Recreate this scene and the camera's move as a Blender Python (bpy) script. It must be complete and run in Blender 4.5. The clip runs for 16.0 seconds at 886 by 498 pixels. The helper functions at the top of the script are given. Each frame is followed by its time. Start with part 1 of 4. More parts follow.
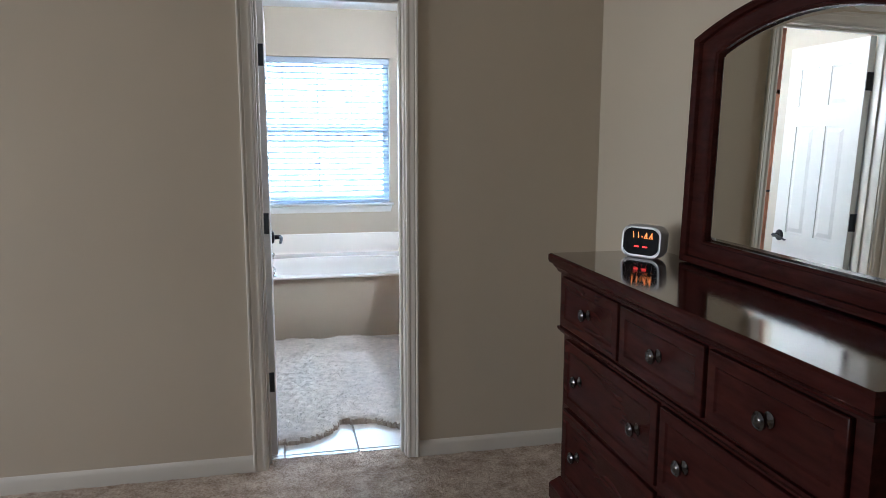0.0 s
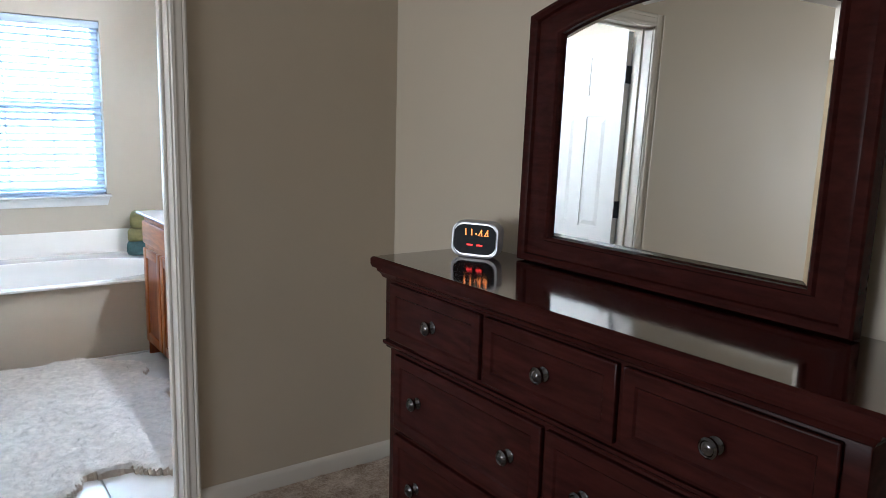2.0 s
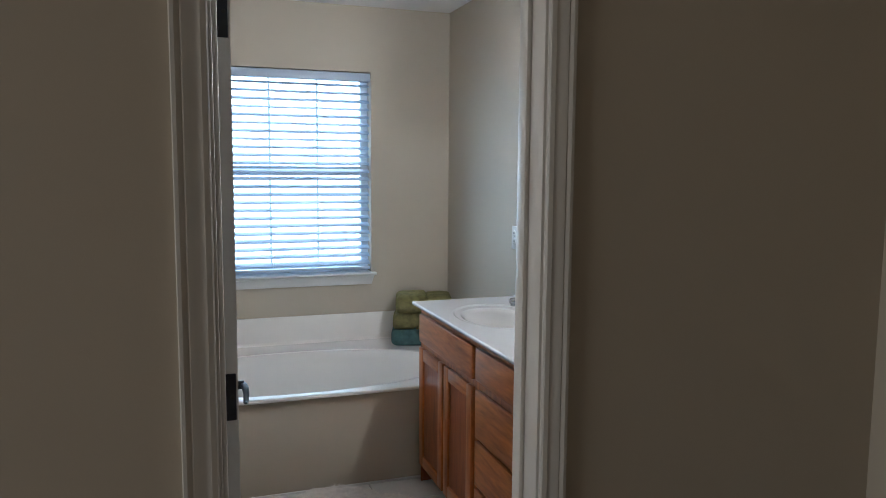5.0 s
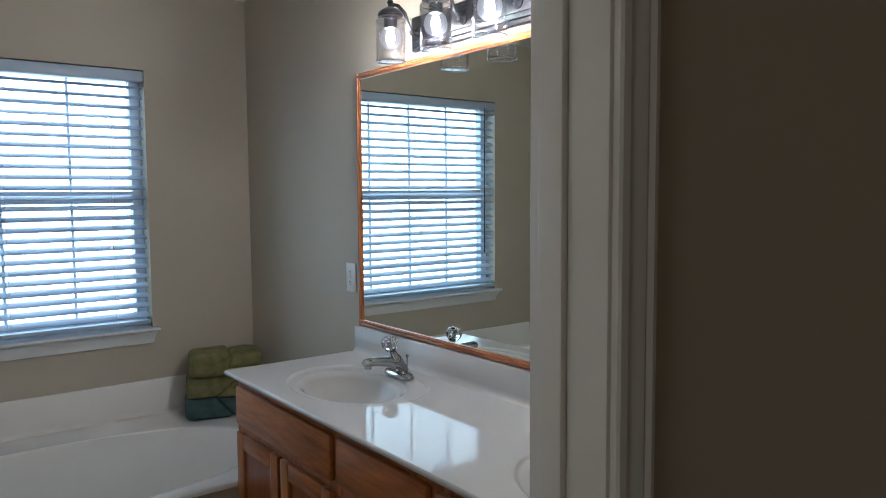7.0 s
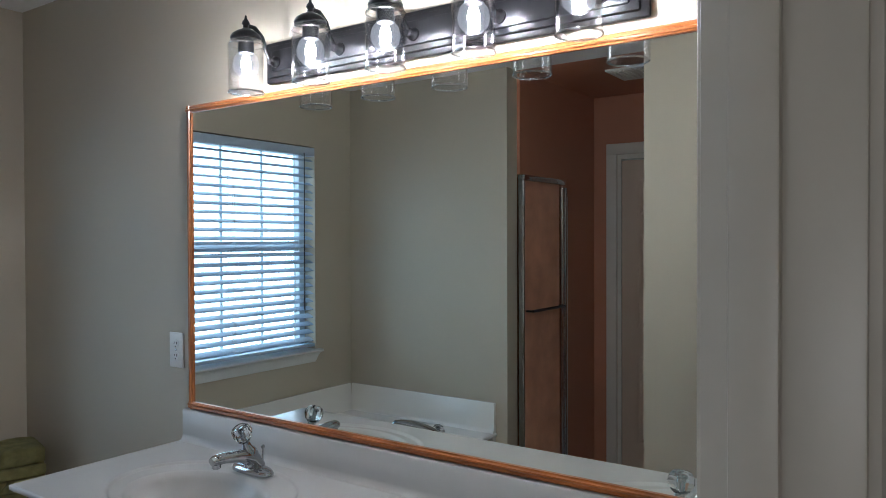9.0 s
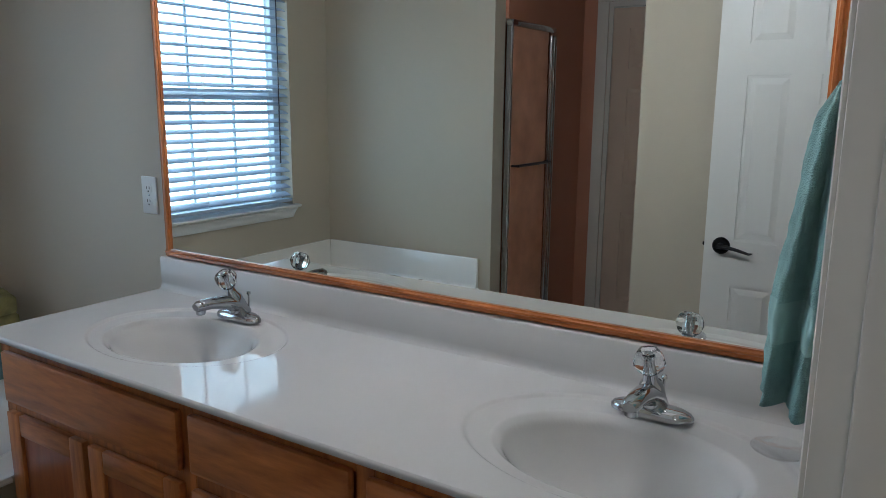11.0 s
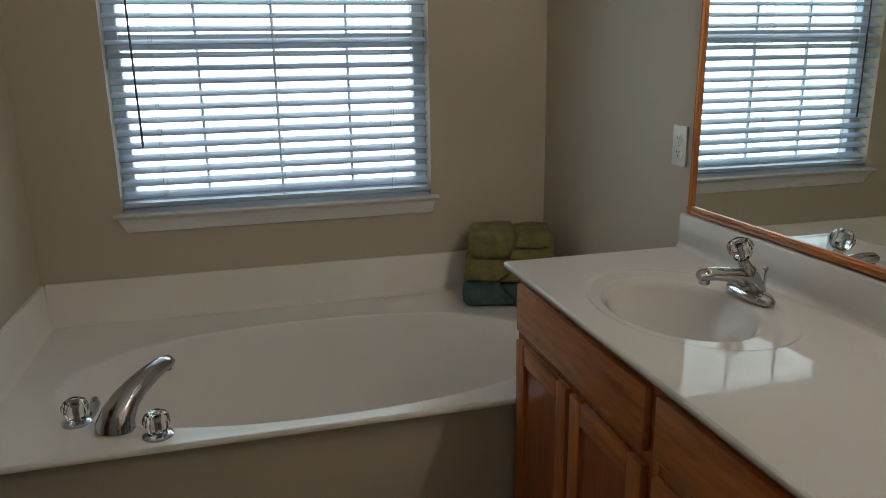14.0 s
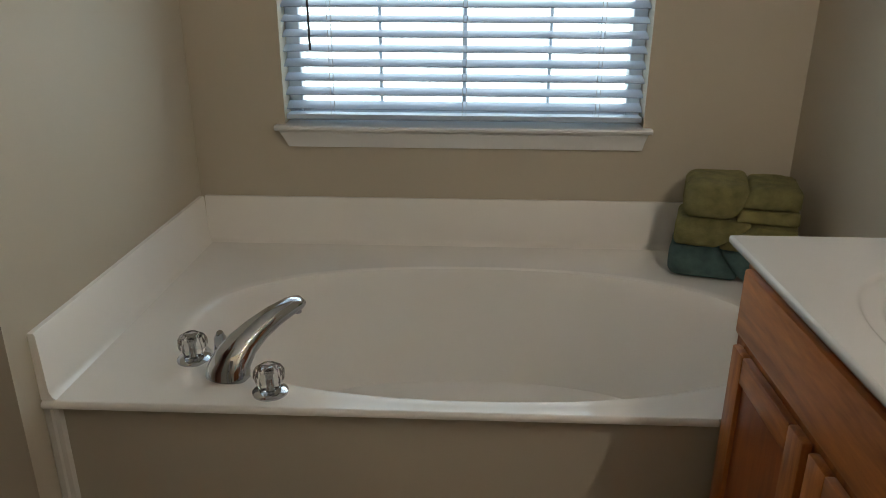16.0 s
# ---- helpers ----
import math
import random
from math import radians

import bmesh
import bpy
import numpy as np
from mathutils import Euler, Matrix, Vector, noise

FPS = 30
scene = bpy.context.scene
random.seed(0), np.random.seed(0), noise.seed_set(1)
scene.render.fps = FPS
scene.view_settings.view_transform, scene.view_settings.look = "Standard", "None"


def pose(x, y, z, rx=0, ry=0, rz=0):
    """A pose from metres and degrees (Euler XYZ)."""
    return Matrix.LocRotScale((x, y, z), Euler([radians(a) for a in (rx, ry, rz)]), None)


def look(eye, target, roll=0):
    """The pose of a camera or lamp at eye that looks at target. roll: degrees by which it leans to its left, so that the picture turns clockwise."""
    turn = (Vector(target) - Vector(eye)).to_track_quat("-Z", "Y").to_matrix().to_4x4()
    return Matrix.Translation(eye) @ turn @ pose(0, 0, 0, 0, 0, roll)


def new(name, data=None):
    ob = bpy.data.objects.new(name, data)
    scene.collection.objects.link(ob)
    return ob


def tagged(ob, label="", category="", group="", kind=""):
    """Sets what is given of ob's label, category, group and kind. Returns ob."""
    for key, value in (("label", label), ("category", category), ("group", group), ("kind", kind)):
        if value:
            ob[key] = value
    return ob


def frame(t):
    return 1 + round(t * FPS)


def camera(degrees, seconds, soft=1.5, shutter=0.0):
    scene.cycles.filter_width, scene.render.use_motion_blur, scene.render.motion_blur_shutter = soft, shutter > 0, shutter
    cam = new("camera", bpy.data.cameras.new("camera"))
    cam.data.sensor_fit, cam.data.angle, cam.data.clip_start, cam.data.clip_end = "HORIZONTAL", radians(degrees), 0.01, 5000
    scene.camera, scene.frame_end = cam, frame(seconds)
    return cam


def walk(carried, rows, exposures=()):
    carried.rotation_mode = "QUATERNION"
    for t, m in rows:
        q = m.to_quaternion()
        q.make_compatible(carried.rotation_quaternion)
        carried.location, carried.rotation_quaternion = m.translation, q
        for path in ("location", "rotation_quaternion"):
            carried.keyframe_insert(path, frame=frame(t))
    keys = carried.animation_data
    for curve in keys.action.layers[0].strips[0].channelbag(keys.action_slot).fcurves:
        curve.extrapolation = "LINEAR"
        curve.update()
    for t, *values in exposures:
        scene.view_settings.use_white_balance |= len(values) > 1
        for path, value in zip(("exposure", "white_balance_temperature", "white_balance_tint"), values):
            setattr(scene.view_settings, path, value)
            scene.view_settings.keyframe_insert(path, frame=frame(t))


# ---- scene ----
cam = camera(62.1, 16.0, soft=0.8)
PATH = [
    (0, (0.724, 0.5, 1.438), (1.156, 2.428, 1.133), 0.1),
    (0.5, (0.697, 0.517, 1.427), (1.479, 2.328, 1.1), 0.8),
    (1, (0.686, 0.628, 1.422), (1.703, 2.316, 1.081), 1.2),
    (1.5, (0.629, 0.827, 1.422), (1.759, 2.444, 1.093), 1.7),
    (2, (0.533, 1.047, 1.425), (1.69, 2.644, 1.092), 1.5),
    (2.5, (0.459, 1.241, 1.431), (1.485, 2.927, 1.107), 0.5),
    (3, (0.49, 1.446, 1.437), (1.281, 3.262, 1.165), -0.1),
    (3.5, (0.531, 1.663, 1.435), (1.15, 3.552, 1.212), 0.2),
    (3.7, (0.540, 1.765, 1.438), (1.143, 3.658, 1.21), 0.4),
    (5.8, (0.624, 2.661, 1.506), (1.433, 4.482, 1.332), 0.5),
    (6, (0.61, 2.749, 1.5), (1.524, 4.52, 1.329), 0.1),
    (6.5, (0.623, 2.933, 1.483), (1.73, 4.59, 1.315), -0.7),
    (7, (0.659, 3.115, 1.493), (1.869, 4.7, 1.341), -0.4),
    (7.5, (0.671, 3.231, 1.494), (2.012, 4.711, 1.38), 0.9),
    (8, (0.675, 3.378, 1.546), (2.157, 4.72, 1.511), 0.8),
    (8.5, (0.658, 3.488, 1.552), (2.245, 4.704, 1.568), 0.3),
    (9, (0.664, 3.56, 1.520), (2.303, 4.705, 1.493), -0.2),
    (9.2, (0.668, 3.585, 1.513), (2.323, 4.701, 1.436), 0.0),
    (10.2, (0.708, 3.645, 1.475), (2.360, 4.727, 1.187), 0.2),
    (11.3, (0.735, 3.69, 1.436), (2.371, 4.761, 1.018), 0.2),
    (11.5, (0.74, 3.682, 1.436), (2.329, 4.822, 1.018), 0.0),
    (12, (0.78, 3.645, 1.453), (2.142, 5.045, 1.021), -0.6),
    (12.5, (0.876, 3.62, 1.452), (1.93, 5.261, 1.01), -0.1),
    (13, (0.941, 3.64, 1.433), (1.771, 5.401, 0.974), -0.0),
    (13.5, (0.934, 3.677, 1.428), (1.569, 5.514, 0.955), -0.3),
    (14, (0.948, 3.787, 1.418), (1.434, 5.66, 0.911), -0.9),
    (14.5, (0.956, 3.856, 1.403), (1.326, 5.744, 0.855), -0.6),
    (15, (0.97, 3.956, 1.366), (1.194, 5.857, 0.787), 1.1),
    (15.5, (1.057, 4.113, 1.35), (1.189, 5.999, 0.696), 1.5),
    (16, (1.1, 4.259, 1.34), (1.021, 6.132, 0.641), 0.2),
]
EXPOSURES = [(0, 1.62, 4900, 10), (1.2, 1.76, 4900, 10), (2.5, 1.72, 4900, 10), (3.0, 1.64, 4900, 10), (3.6, 1.44, 4820, 10), (5.8, 0.02, 5300, 10), (7, -0.22, 5300, 10), (8.5, -0.27, 5250, 10), (9.2, -0.29, 5200, 10), (11.3, -0.10, 5200, 10), (13, -0.52, 6200, 10), (14.4, -0.60, 6550, 10), (15.0, -0.38, 6700, 10), (15.5, -0.30, 6700, 10), (16, -0.20, 6550, 10)]
walk(cam, [(t, look(e, g, r)) for t, e, g, r in PATH], EXPOSURES)

# ---- world and large lights ----
world = bpy.data.worlds.new("sky")
scene.world = world
world.use_nodes = True
wn = world.node_tree.nodes
sky = wn.new("ShaderNodeTexSky")
sky.sky_type = 'NISHITA'
sky.sun_disc = False
sky.sun_elevation = radians(50)
sky.sun_rotation = radians(150)
wn["Background"].inputs["Strength"].default_value = 0.12
world.node_tree.links.new(sky.outputs[0], wn["Background"].inputs["Color"])


def window_light(name, loc, target, w, h, power, color):
    d = bpy.data.lights.new(name, 'AREA')
    d.shape, d.size, d.size_y, d.energy, d.color = 'RECTANGLE', w, h, power, color
    ob = new(name, d)
    ob.matrix_world = look(loc, target)
    return ob


# daylight in the opening of the bedroom window
window_light("bedroom_window_daylight", (-4.64, 2.1, 1.45), (0, 2.1, 1.45), 1.9, 1.35, 41, (1.0, 0.87, 0.69))

# ---- materials ----


def nodes_of(name):
    m = bpy.data.materials.new(name)
    m.use_nodes = True
    return m, m.node_tree.nodes, m.node_tree.links, m.node_tree.nodes["Principled BSDF"]


def coords(n, l, scale=(1, 1, 1)):
    tc = n.new("ShaderNodeTexCoord")
    mp = n.new("ShaderNodeMapping")
    mp.inputs["Scale"].default_value = scale
    l.new(tc.outputs["Object"], mp.inputs["Vector"])
    return mp.outputs["Vector"]


def noise_tex(n, l, vec, scale, detail=4, rough=0.55):
    t = n.new("ShaderNodeTexNoise")
    t.inputs["Scale"].default_value, t.inputs["Detail"].default_value, t.inputs["Roughness"].default_value = scale, detail, rough
    l.new(vec, t.inputs["Vector"])
    return t.outputs["Fac"]


def ramp(n, l, fac, stops):
    r = n.new("ShaderNodeValToRGB")
    e = r.color_ramp.elements
    e[0].position, e[0].color = stops[0][0], (*stops[0][1], 1)
    e[1].position, e[1].color = stops[-1][0], (*stops[-1][1], 1)
    for p, c in stops[1:-1]:
        x = e.new(p)
        x.color = (*c, 1)
    l.new(fac, r.inputs["Fac"])
    return r.outputs["Color"]


def bump(n, l, fac, bsdf, strength, dist):
    b = n.new("ShaderNodeBump")
    b.inputs["Strength"].default_value, b.inputs["Distance"].default_value = strength, dist
    l.new(fac, b.inputs["Height"])
    l.new(b.outputs["Normal"], bsdf.inputs["Normal"])


def shade(c, k):
    return tuple(min(1, v * k) for v in c)


def surface(name, color, rough=0.5, metal=0.0, vary=0.08, vscale=3.0, grain=120.0, relief=0.1, dist=0.001, coat=0.0, stretch=(1, 1, 1)):
    """A plain surface with slow mottling, fine grain relief and uneven gloss."""
    m, n, l, b = nodes_of(name)
    v = coords(n, l, stretch)
    slow = noise_tex(n, l, v, vscale, 5)
    l.new(ramp(n, l, slow, [(0.3, shade(color, 1 - vary)), (0.7, shade(color, 1 + vary))]), b.inputs["Base Color"])
    r = n.new("ShaderNodeMapRange")
    r.inputs["To Min"].default_value, r.inputs["To Max"].default_value = rough * 0.85, min(1, rough * 1.15)
    l.new(noise_tex(n, l, v, vscale * 4, 3), r.inputs["Value"])
    l.new(r.outputs[0], b.inputs["Roughness"])
    b.inputs["Metallic"].default_value = metal
    b.inputs["Coat Weight"].default_value = coat
    b.inputs["Coat Roughness"].default_value = 0.12
    if relief:
        bump(n, l, noise_tex(n, l, v, grain, 3), b, relief, dist)
    return m


def wood(name, light, dark, rough, stretch, coat=0.0, scale=9.0, relief=0.12, spec=0.45):
    m, n, l, b = nodes_of(name)
    v = coords(n, l, stretch)
    g = noise_tex(n, l, v, scale, 8, 0.62)
    w = n.new("ShaderNodeTexNoise")
    w.inputs["Scale"].default_value, w.inputs["Detail"].default_value, w.inputs["Distortion"].default_value = scale * 0.35, 3, 1.6
    l.new(v, w.inputs["Vector"])
    mix = n.new("ShaderNodeMath")
    mix.operation = 'ADD'
    half = n.new("ShaderNodeMath")
    half.operation = 'MULTIPLY'
    half.inputs[1].default_value = 0.5
    l.new(g, mix.inputs[0])
    l.new(w.outputs["Fac"], mix.inputs[1])
    l.new(mix.outputs[0], half.inputs[0])
    l.new(ramp(n, l, half.outputs[0], [(0.33, dark), (0.5, tuple((a + c) / 2 for a, c in zip(light, dark))), (0.68, light)]), b.inputs["Base Color"])
    b.inputs["Roughness"].default_value = rough
    b.inputs["Coat Weight"].default_value, b.inputs["Coat Roughness"].default_value = coat, 0.1
    b.inputs["Specular IOR Level"].default_value = spec
    bump(n, l, g, b, relief, 0.0006)
    return m


def clear(name, tint=(1, 1, 1), gloss=0.06, edge=0.25):
    """Thin clear glass or acrylic: light passes straight, with a glossy sheen at the edges."""
    m, n, l, b = nodes_of(name)
    n.remove(b)
    tr, gl, mx, lw, mr = (n.new("ShaderNode" + k) for k in ("BsdfTransparent", "BsdfGlossy", "MixShader", "LayerWeight", "MapRange"))
    tr.inputs["Color"].default_value = (*tint, 1)
    gl.inputs["Roughness"].default_value = 0.03
    lw.inputs["Blend"].default_value = 0.35
    mr.inputs["To Min"].default_value, mr.inputs["To Max"].default_value = gloss, gloss + edge
    l.new(lw.outputs["Facing"], mr.inputs["Value"])
    l.new(mr.outputs[0], mx.inputs["Fac"])
    l.new(tr.outputs[0], mx.inputs[1])
    l.new(gl.outputs[0], mx.inputs[2])
    l.new(mx.outputs[0], n["Material Output"].inputs["Surface"])
    return m


def glow(name, color, strength):
    m, n, l, b = nodes_of(name)
    b.inputs["Base Color"].default_value = (*color, 1)
    b.inputs["Emission Color"].default_value = (*color, 1)
    b.inputs["Emission Strength"].default_value = strength
    return m


def lit_globe(name, color, strength, veil):
    """Clear bulb glass with a faint even glow from the filament inside."""
    m, n, l, b = nodes_of(name)
    n.remove(b)
    tr, em, mx = (n.new("ShaderNode" + k) for k in ("BsdfTransparent", "Emission", "MixShader"))
    em.inputs["Color"].default_value, em.inputs["Strength"].default_value = (*color, 1), strength
    mx.inputs["Fac"].default_value = veil
    l.new(tr.outputs[0], mx.inputs[1])
    l.new(em.outputs[0], mx.inputs[2])
    l.new(mx.outputs[0], n["Material Output"].inputs["Surface"])
    return m


PAINT = surface("beige_wall_paint", (0.50, 0.441, 0.343), 0.62, vary=0.03, vscale=1.3, grain=95, relief=0.16, dist=0.0015)
BROWN_PAINT = surface("terracotta_wall_paint", (0.42, 0.185, 0.11), 0.6, vary=0.05, vscale=1.5, grain=95, relief=0.16, dist=0.0015)
CEIL = surface("white_ceiling_paint", (0.78, 0.77, 0.74), 0.8, vary=0.02, grain=70, relief=0.25, dist=0.002)
TRIM = surface("white_trim_paint", (0.61, 0.58, 0.52), 0.32, vary=0.03, vscale=5, grain=160, relief=0.05, dist=0.0006)
DOORPAINT = surface("white_door_paint", (0.70, 0.69, 0.665), 0.35, vary=0.02, vscale=6, grain=140, relief=0.06, dist=0.0006, stretch=(1, 1, 0.2))
# Browner and darker than DOORPAINT, for the passage door alone.
TAN_DOOR = surface("tan_door_surface", (0.52, 0.41, 0.32), 0.4, vary=0.04, vscale=6, grain=140, relief=0.06, dist=0.0006, stretch=(1, 1, 0.2))
ESPRESSO = wood("espresso_wood", (0.046, 0.0122, 0.0098), (0.021, 0.0062, 0.0052), 0.24, (4, 0.6, 4), coat=0.0, scale=14, relief=0.0, spec=0.05)
ESPRESSO_TOP = wood("polished_espresso_wood", (0.034, 0.0075, 0.0062), (0.022, 0.0050, 0.0044), 0.10, (6, 0.5, 6), coat=1.0, scale=14, relief=0.0, spec=1.0)
OAK = wood("honey_oak", (0.58, 0.200, 0.046), (0.22, 0.060, 0.013), 0.34, (5, 0.7, 5), coat=0.05, scale=11, relief=0.2)
OAK_UP = wood("honey_oak_upright", (0.58, 0.200, 0.046), (0.22, 0.060, 0.013), 0.34, (5, 5, 0.7), coat=0.05, scale=11, relief=0.2)
# Same oak in darker tones, for recessed door panels, toe kick and end panel.
OAK_DARKER = wood("darker_honey_oak", (0.36, 0.098, 0.023), (0.19, 0.045, 0.011), 0.34, (5, 5, 0.6), coat=0.05, scale=11, relief=0.2)
MARBLE = surface("cultured_marble", (0.50, 0.482, 0.452), 0.03, vary=0.02, vscale=2.5, relief=0.0)
MARBLE.node_tree.nodes["Principled BSDF"].inputs["Specular IOR Level"].default_value = 0.15
TUBWHITE = surface("tub_acrylic", (0.84, 0.81, 0.76), 0.05, vary=0.015, vscale=2.0, relief=0.0)
CHROME = surface("chrome", (0.49, 0.50, 0.52), 0.025, metal=1.0, vary=0.02, relief=0.0)
BRONZE = surface("dark_bronze", (0.007, 0.0065, 0.007), 0.36, metal=0.0, vary=0.15, vscale=20, grain=200, relief=0.05)
BRONZE.node_tree.nodes["Principled BSDF"].inputs["Specular IOR Level"].default_value = 0.25
PEWTER = surface("dark_pewter_knob", (0.12, 0.115, 0.115), 0.16, metal=1.0, vary=0.2, vscale=40, relief=0.0)
HINGE = surface("dark_hinge_metal", (0.045, 0.05, 0.06), 0.42, metal=0.7, vary=0.2, vscale=30, relief=0.0)
MIRROR = surface("mirror_glass", (0.88, 0.89, 0.85), 0.004, metal=1.0, vary=0.0, relief=0.0)
BATH_MIRROR = surface("bath_mirror_glass", (0.88, 0.92, 0.885), 0.004, metal=1.0, vary=0.01, relief=0.0)
PLASTIC = surface("white_plastic", (0.76, 0.75, 0.72), 0.3, vary=0.01, relief=0.0)
SLOT = surface("dark_slot", (0.03, 0.03, 0.03), 0.6, relief=0.0)
SLAT = surface("blind_slat_vinyl", (0.46, 0.54, 0.65), 0.38, vary=0.02, vscale=8, grain=60, relief=0.04)
VINYL = surface("window_vinyl", (0.78, 0.82, 0.86), 0.4, vary=0.02, relief=0.0)
CORD = surface("blind_cord", (0.62, 0.64, 0.66), 0.7, relief=0.0)
WAND = surface("dark_wand", (0.06, 0.06, 0.065), 0.35, relief=0.0)
GLASS = clear("window_glass", (0.97, 1, 0.99), 0.02, 0.2)
SHADEGLASS = clear("lamp_glass", (0.985, 0.985, 0.99), 0.012, 0.42)
BULBGLASS = lit_globe("lit_bulb_glass", (1.0, 0.95, 0.88), 2.0, 0.12)
RIMGLASS = clear("glass_rim", (0.9, 0.92, 0.95), 0.30, 0.5)
ACRYLIC = surface("faceted_acrylic", (0.96, 0.97, 0.98), 0.01, vary=0.0, relief=0.0)
ACRYLIC.node_tree.nodes["Principled BSDF"].inputs["Transmission Weight"].default_value = 1.0
ACRYLIC.node_tree.nodes["Principled BSDF"].inputs["IOR"].default_value = 1.49
SHOWERGLASS = surface("bronze_obscure_glass", (0.62, 0.31, 0.19), 0.4, vary=0.2, vscale=6, grain=60, relief=0.3)
BULB = glow("bulb_filament", (1.0, 0.91, 0.80), 760)
TILE = surface("white_floor_tile", (0.70, 0.69, 0.66), 0.22, vary=0.05, vscale=9, grain=50, relief=0.04)
GROUT = surface("grey_grout", (0.40, 0.38, 0.35), 0.85, vary=0.1, vscale=20, grain=200, relief=0.2)
SILVER = surface("silver_plastic", (0.40, 0.40, 0.41), 0.34, metal=0.5, vary=0.03, relief=0.0)
BLACKGLOSS = surface("black_gloss_plastic", (0.006, 0.006, 0.007), 0.28, relief=0.0, vary=0.0)
BLACKGLOSS.node_tree.nodes["Principled BSDF"].inputs["Specular IOR Level"].default_value = 0.03
AMBER = glow("amber_digits", (1.0, 0.27, 0.04), 0.5)
RED = glow("red_digits", (1.0, 0.03, 0.02), 0.55)
OLIVE = surface("olive_terry", (0.265, 0.238, 0.088), 0.97, vary=0.3, vscale=26, grain=300, relief=1.0, dist=0.01)
OLIVE_DARK = surface("dark_olive_terry", (0.245, 0.222, 0.082), 0.97, vary=0.3, vscale=26, grain=300, relief=1.0, dist=0.01)
TEAL_DARK = surface("deep_teal_terry", (0.08, 0.15, 0.145), 0.97, vary=0.3, vscale=26, grain=300, relief=1.0, dist=0.01)
TEAL = surface("seafoam_terry", (0.20, 0.335, 0.315), 0.95, vary=0.2, vscale=20, grain=420, relief=0.9, dist=0.004)
TEAL_BAND = surface("seafoam_woven_band", (0.25, 0.40, 0.38), 0.8, vary=0.08, vscale=20, grain=500, relief=0.3, dist=0.001)
FUR = surface("cream_fur", (0.66, 0.625, 0.57), 0.9, vary=0.16, vscale=30, grain=150, relief=0.6, dist=0.006)
FUR_TIP = surface("cream_fur_tips", (0.69, 0.66, 0.615), 0.85, vary=0.14, vscale=32, relief=0.0)
RUGBACK = surface("tan_hide_backing", (0.56, 0.48, 0.39), 0.9, vary=0.1, relief=0.2)


def carpet_material():
    m, n, l, b = nodes_of("taupe_carpet")
    v = coords(n, l)
    a = noise_tex(n, l, v, 11, 6, 0.72)
    f = noise_tex(n, l, v, 90, 6, 0.75)
    mx = n.new("ShaderNodeMath")
    mx.operation = 'MULTIPLY_ADD'
    mx.inputs[1].default_value = 0.45
    l.new(f, mx.inputs[0])
    half = n.new("ShaderNodeMath")
    half.operation = 'MULTIPLY'
    half.inputs[1].default_value = 0.55
    l.new(a, half.inputs[0])
    l.new(half.outputs[0], mx.inputs[2])
    l.new(ramp(n, l, mx.outputs[0], [(0.38, (0.25, 0.175, 0.12)), (0.5, (0.52, 0.42, 0.33)), (0.60, (0.74, 0.65, 0.55))]), b.inputs["Base Color"])
    b.inputs["Roughness"].default_value = 0.97
    bump(n, l, mx.outputs[0], b, 1.0, 0.03)
    return m


CARPET = carpet_material()

# ---- mesh helpers ----


def box(bm, x0, x1, y0, y1, z0, z1, bevel=0.0, seg=2):
    r = bmesh.ops.create_cube(bm, size=1, matrix=Matrix.Translation(((x0 + x1) / 2, (y0 + y1) / 2, (z0 + z1) / 2)) @ Matrix.Diagonal((abs(x1 - x0), abs(y1 - y0), abs(z1 - z0), 1)))
    if bevel:
        es = list({e for v in r["verts"] for e in v.link_edges})
        r = bmesh.ops.bevel(bm, geom=es, offset=bevel, segments=seg, affect='EDGES', profile=0.5)
    return r


def ring_between(p0, p1):
    d = (Vector(p1) - Vector(p0))
    return d.to_track_quat('Z', 'Y').to_matrix().to_4x4(), d.length


def sweep(bm, pts, radii, seg=14, squash=1.0, cap=True, up=None):
    """A round tube through pts with the given radii."""
    pts = [Vector(p) for p in pts]
    rings = []
    side = None
    for i, p in enumerate(pts):
        d = (pts[min(i + 1, len(pts) - 1)] - pts[max(i - 1, 0)]).normalized()
        ref = Vector(up) if up else (Vector((0, 0, 1)) if abs(d.z) < 0.95 else Vector((0, 1, 0)))
        if side is None or up:
            side = d.cross(ref).normalized()
        else:
            side = (side - d * side.dot(d)).normalized()
        other = side.cross(d).normalized()
        r = radii[i] if hasattr(radii, "__len__") else radii
        rings.append([bm.verts.new(p + side * (r * math.cos(a)) + other * (r * squash * math.sin(a))) for a in (2 * math.pi * k / seg for k in range(seg))])
    for a, b in zip(rings, rings[1:]):
        for k in range(seg):
            bm.faces.new((a[k], a[(k + 1) % seg], b[(k + 1) % seg], b[k]))
    if cap:
        bm.faces.new(rings[0][::-1])
        bm.faces.new(rings[-1])


def lathe(bm, base, axis, profile, seg=20, facets=None):
    """Turned shape: profile of (radius, height) along the axis from base."""
    q = Vector(axis).to_track_quat('Z', 'Y')
    base = Vector(base)
    rings = []
    for r, h in profile:
        ring = []
        for k in range(seg):
            a = 2 * math.pi * k / seg
            rr = r * (1 - (facets or 0) * (k % 2))
            ring.append(bm.verts.new(base + q @ Vector((rr * math.cos(a), rr * math.sin(a), h))))
        rings.append(ring)
    for a, b in zip(rings, rings[1:]):
        for k in range(seg):
            bm.faces.new((a[k], a[(k + 1) % seg], b[(k + 1) % seg], b[k]))
    if profile[0][0] > 1e-5:
        bm.faces.new(rings[0][::-1])
    if profile[-1][0] > 1e-5:
        bm.faces.new(rings[-1])


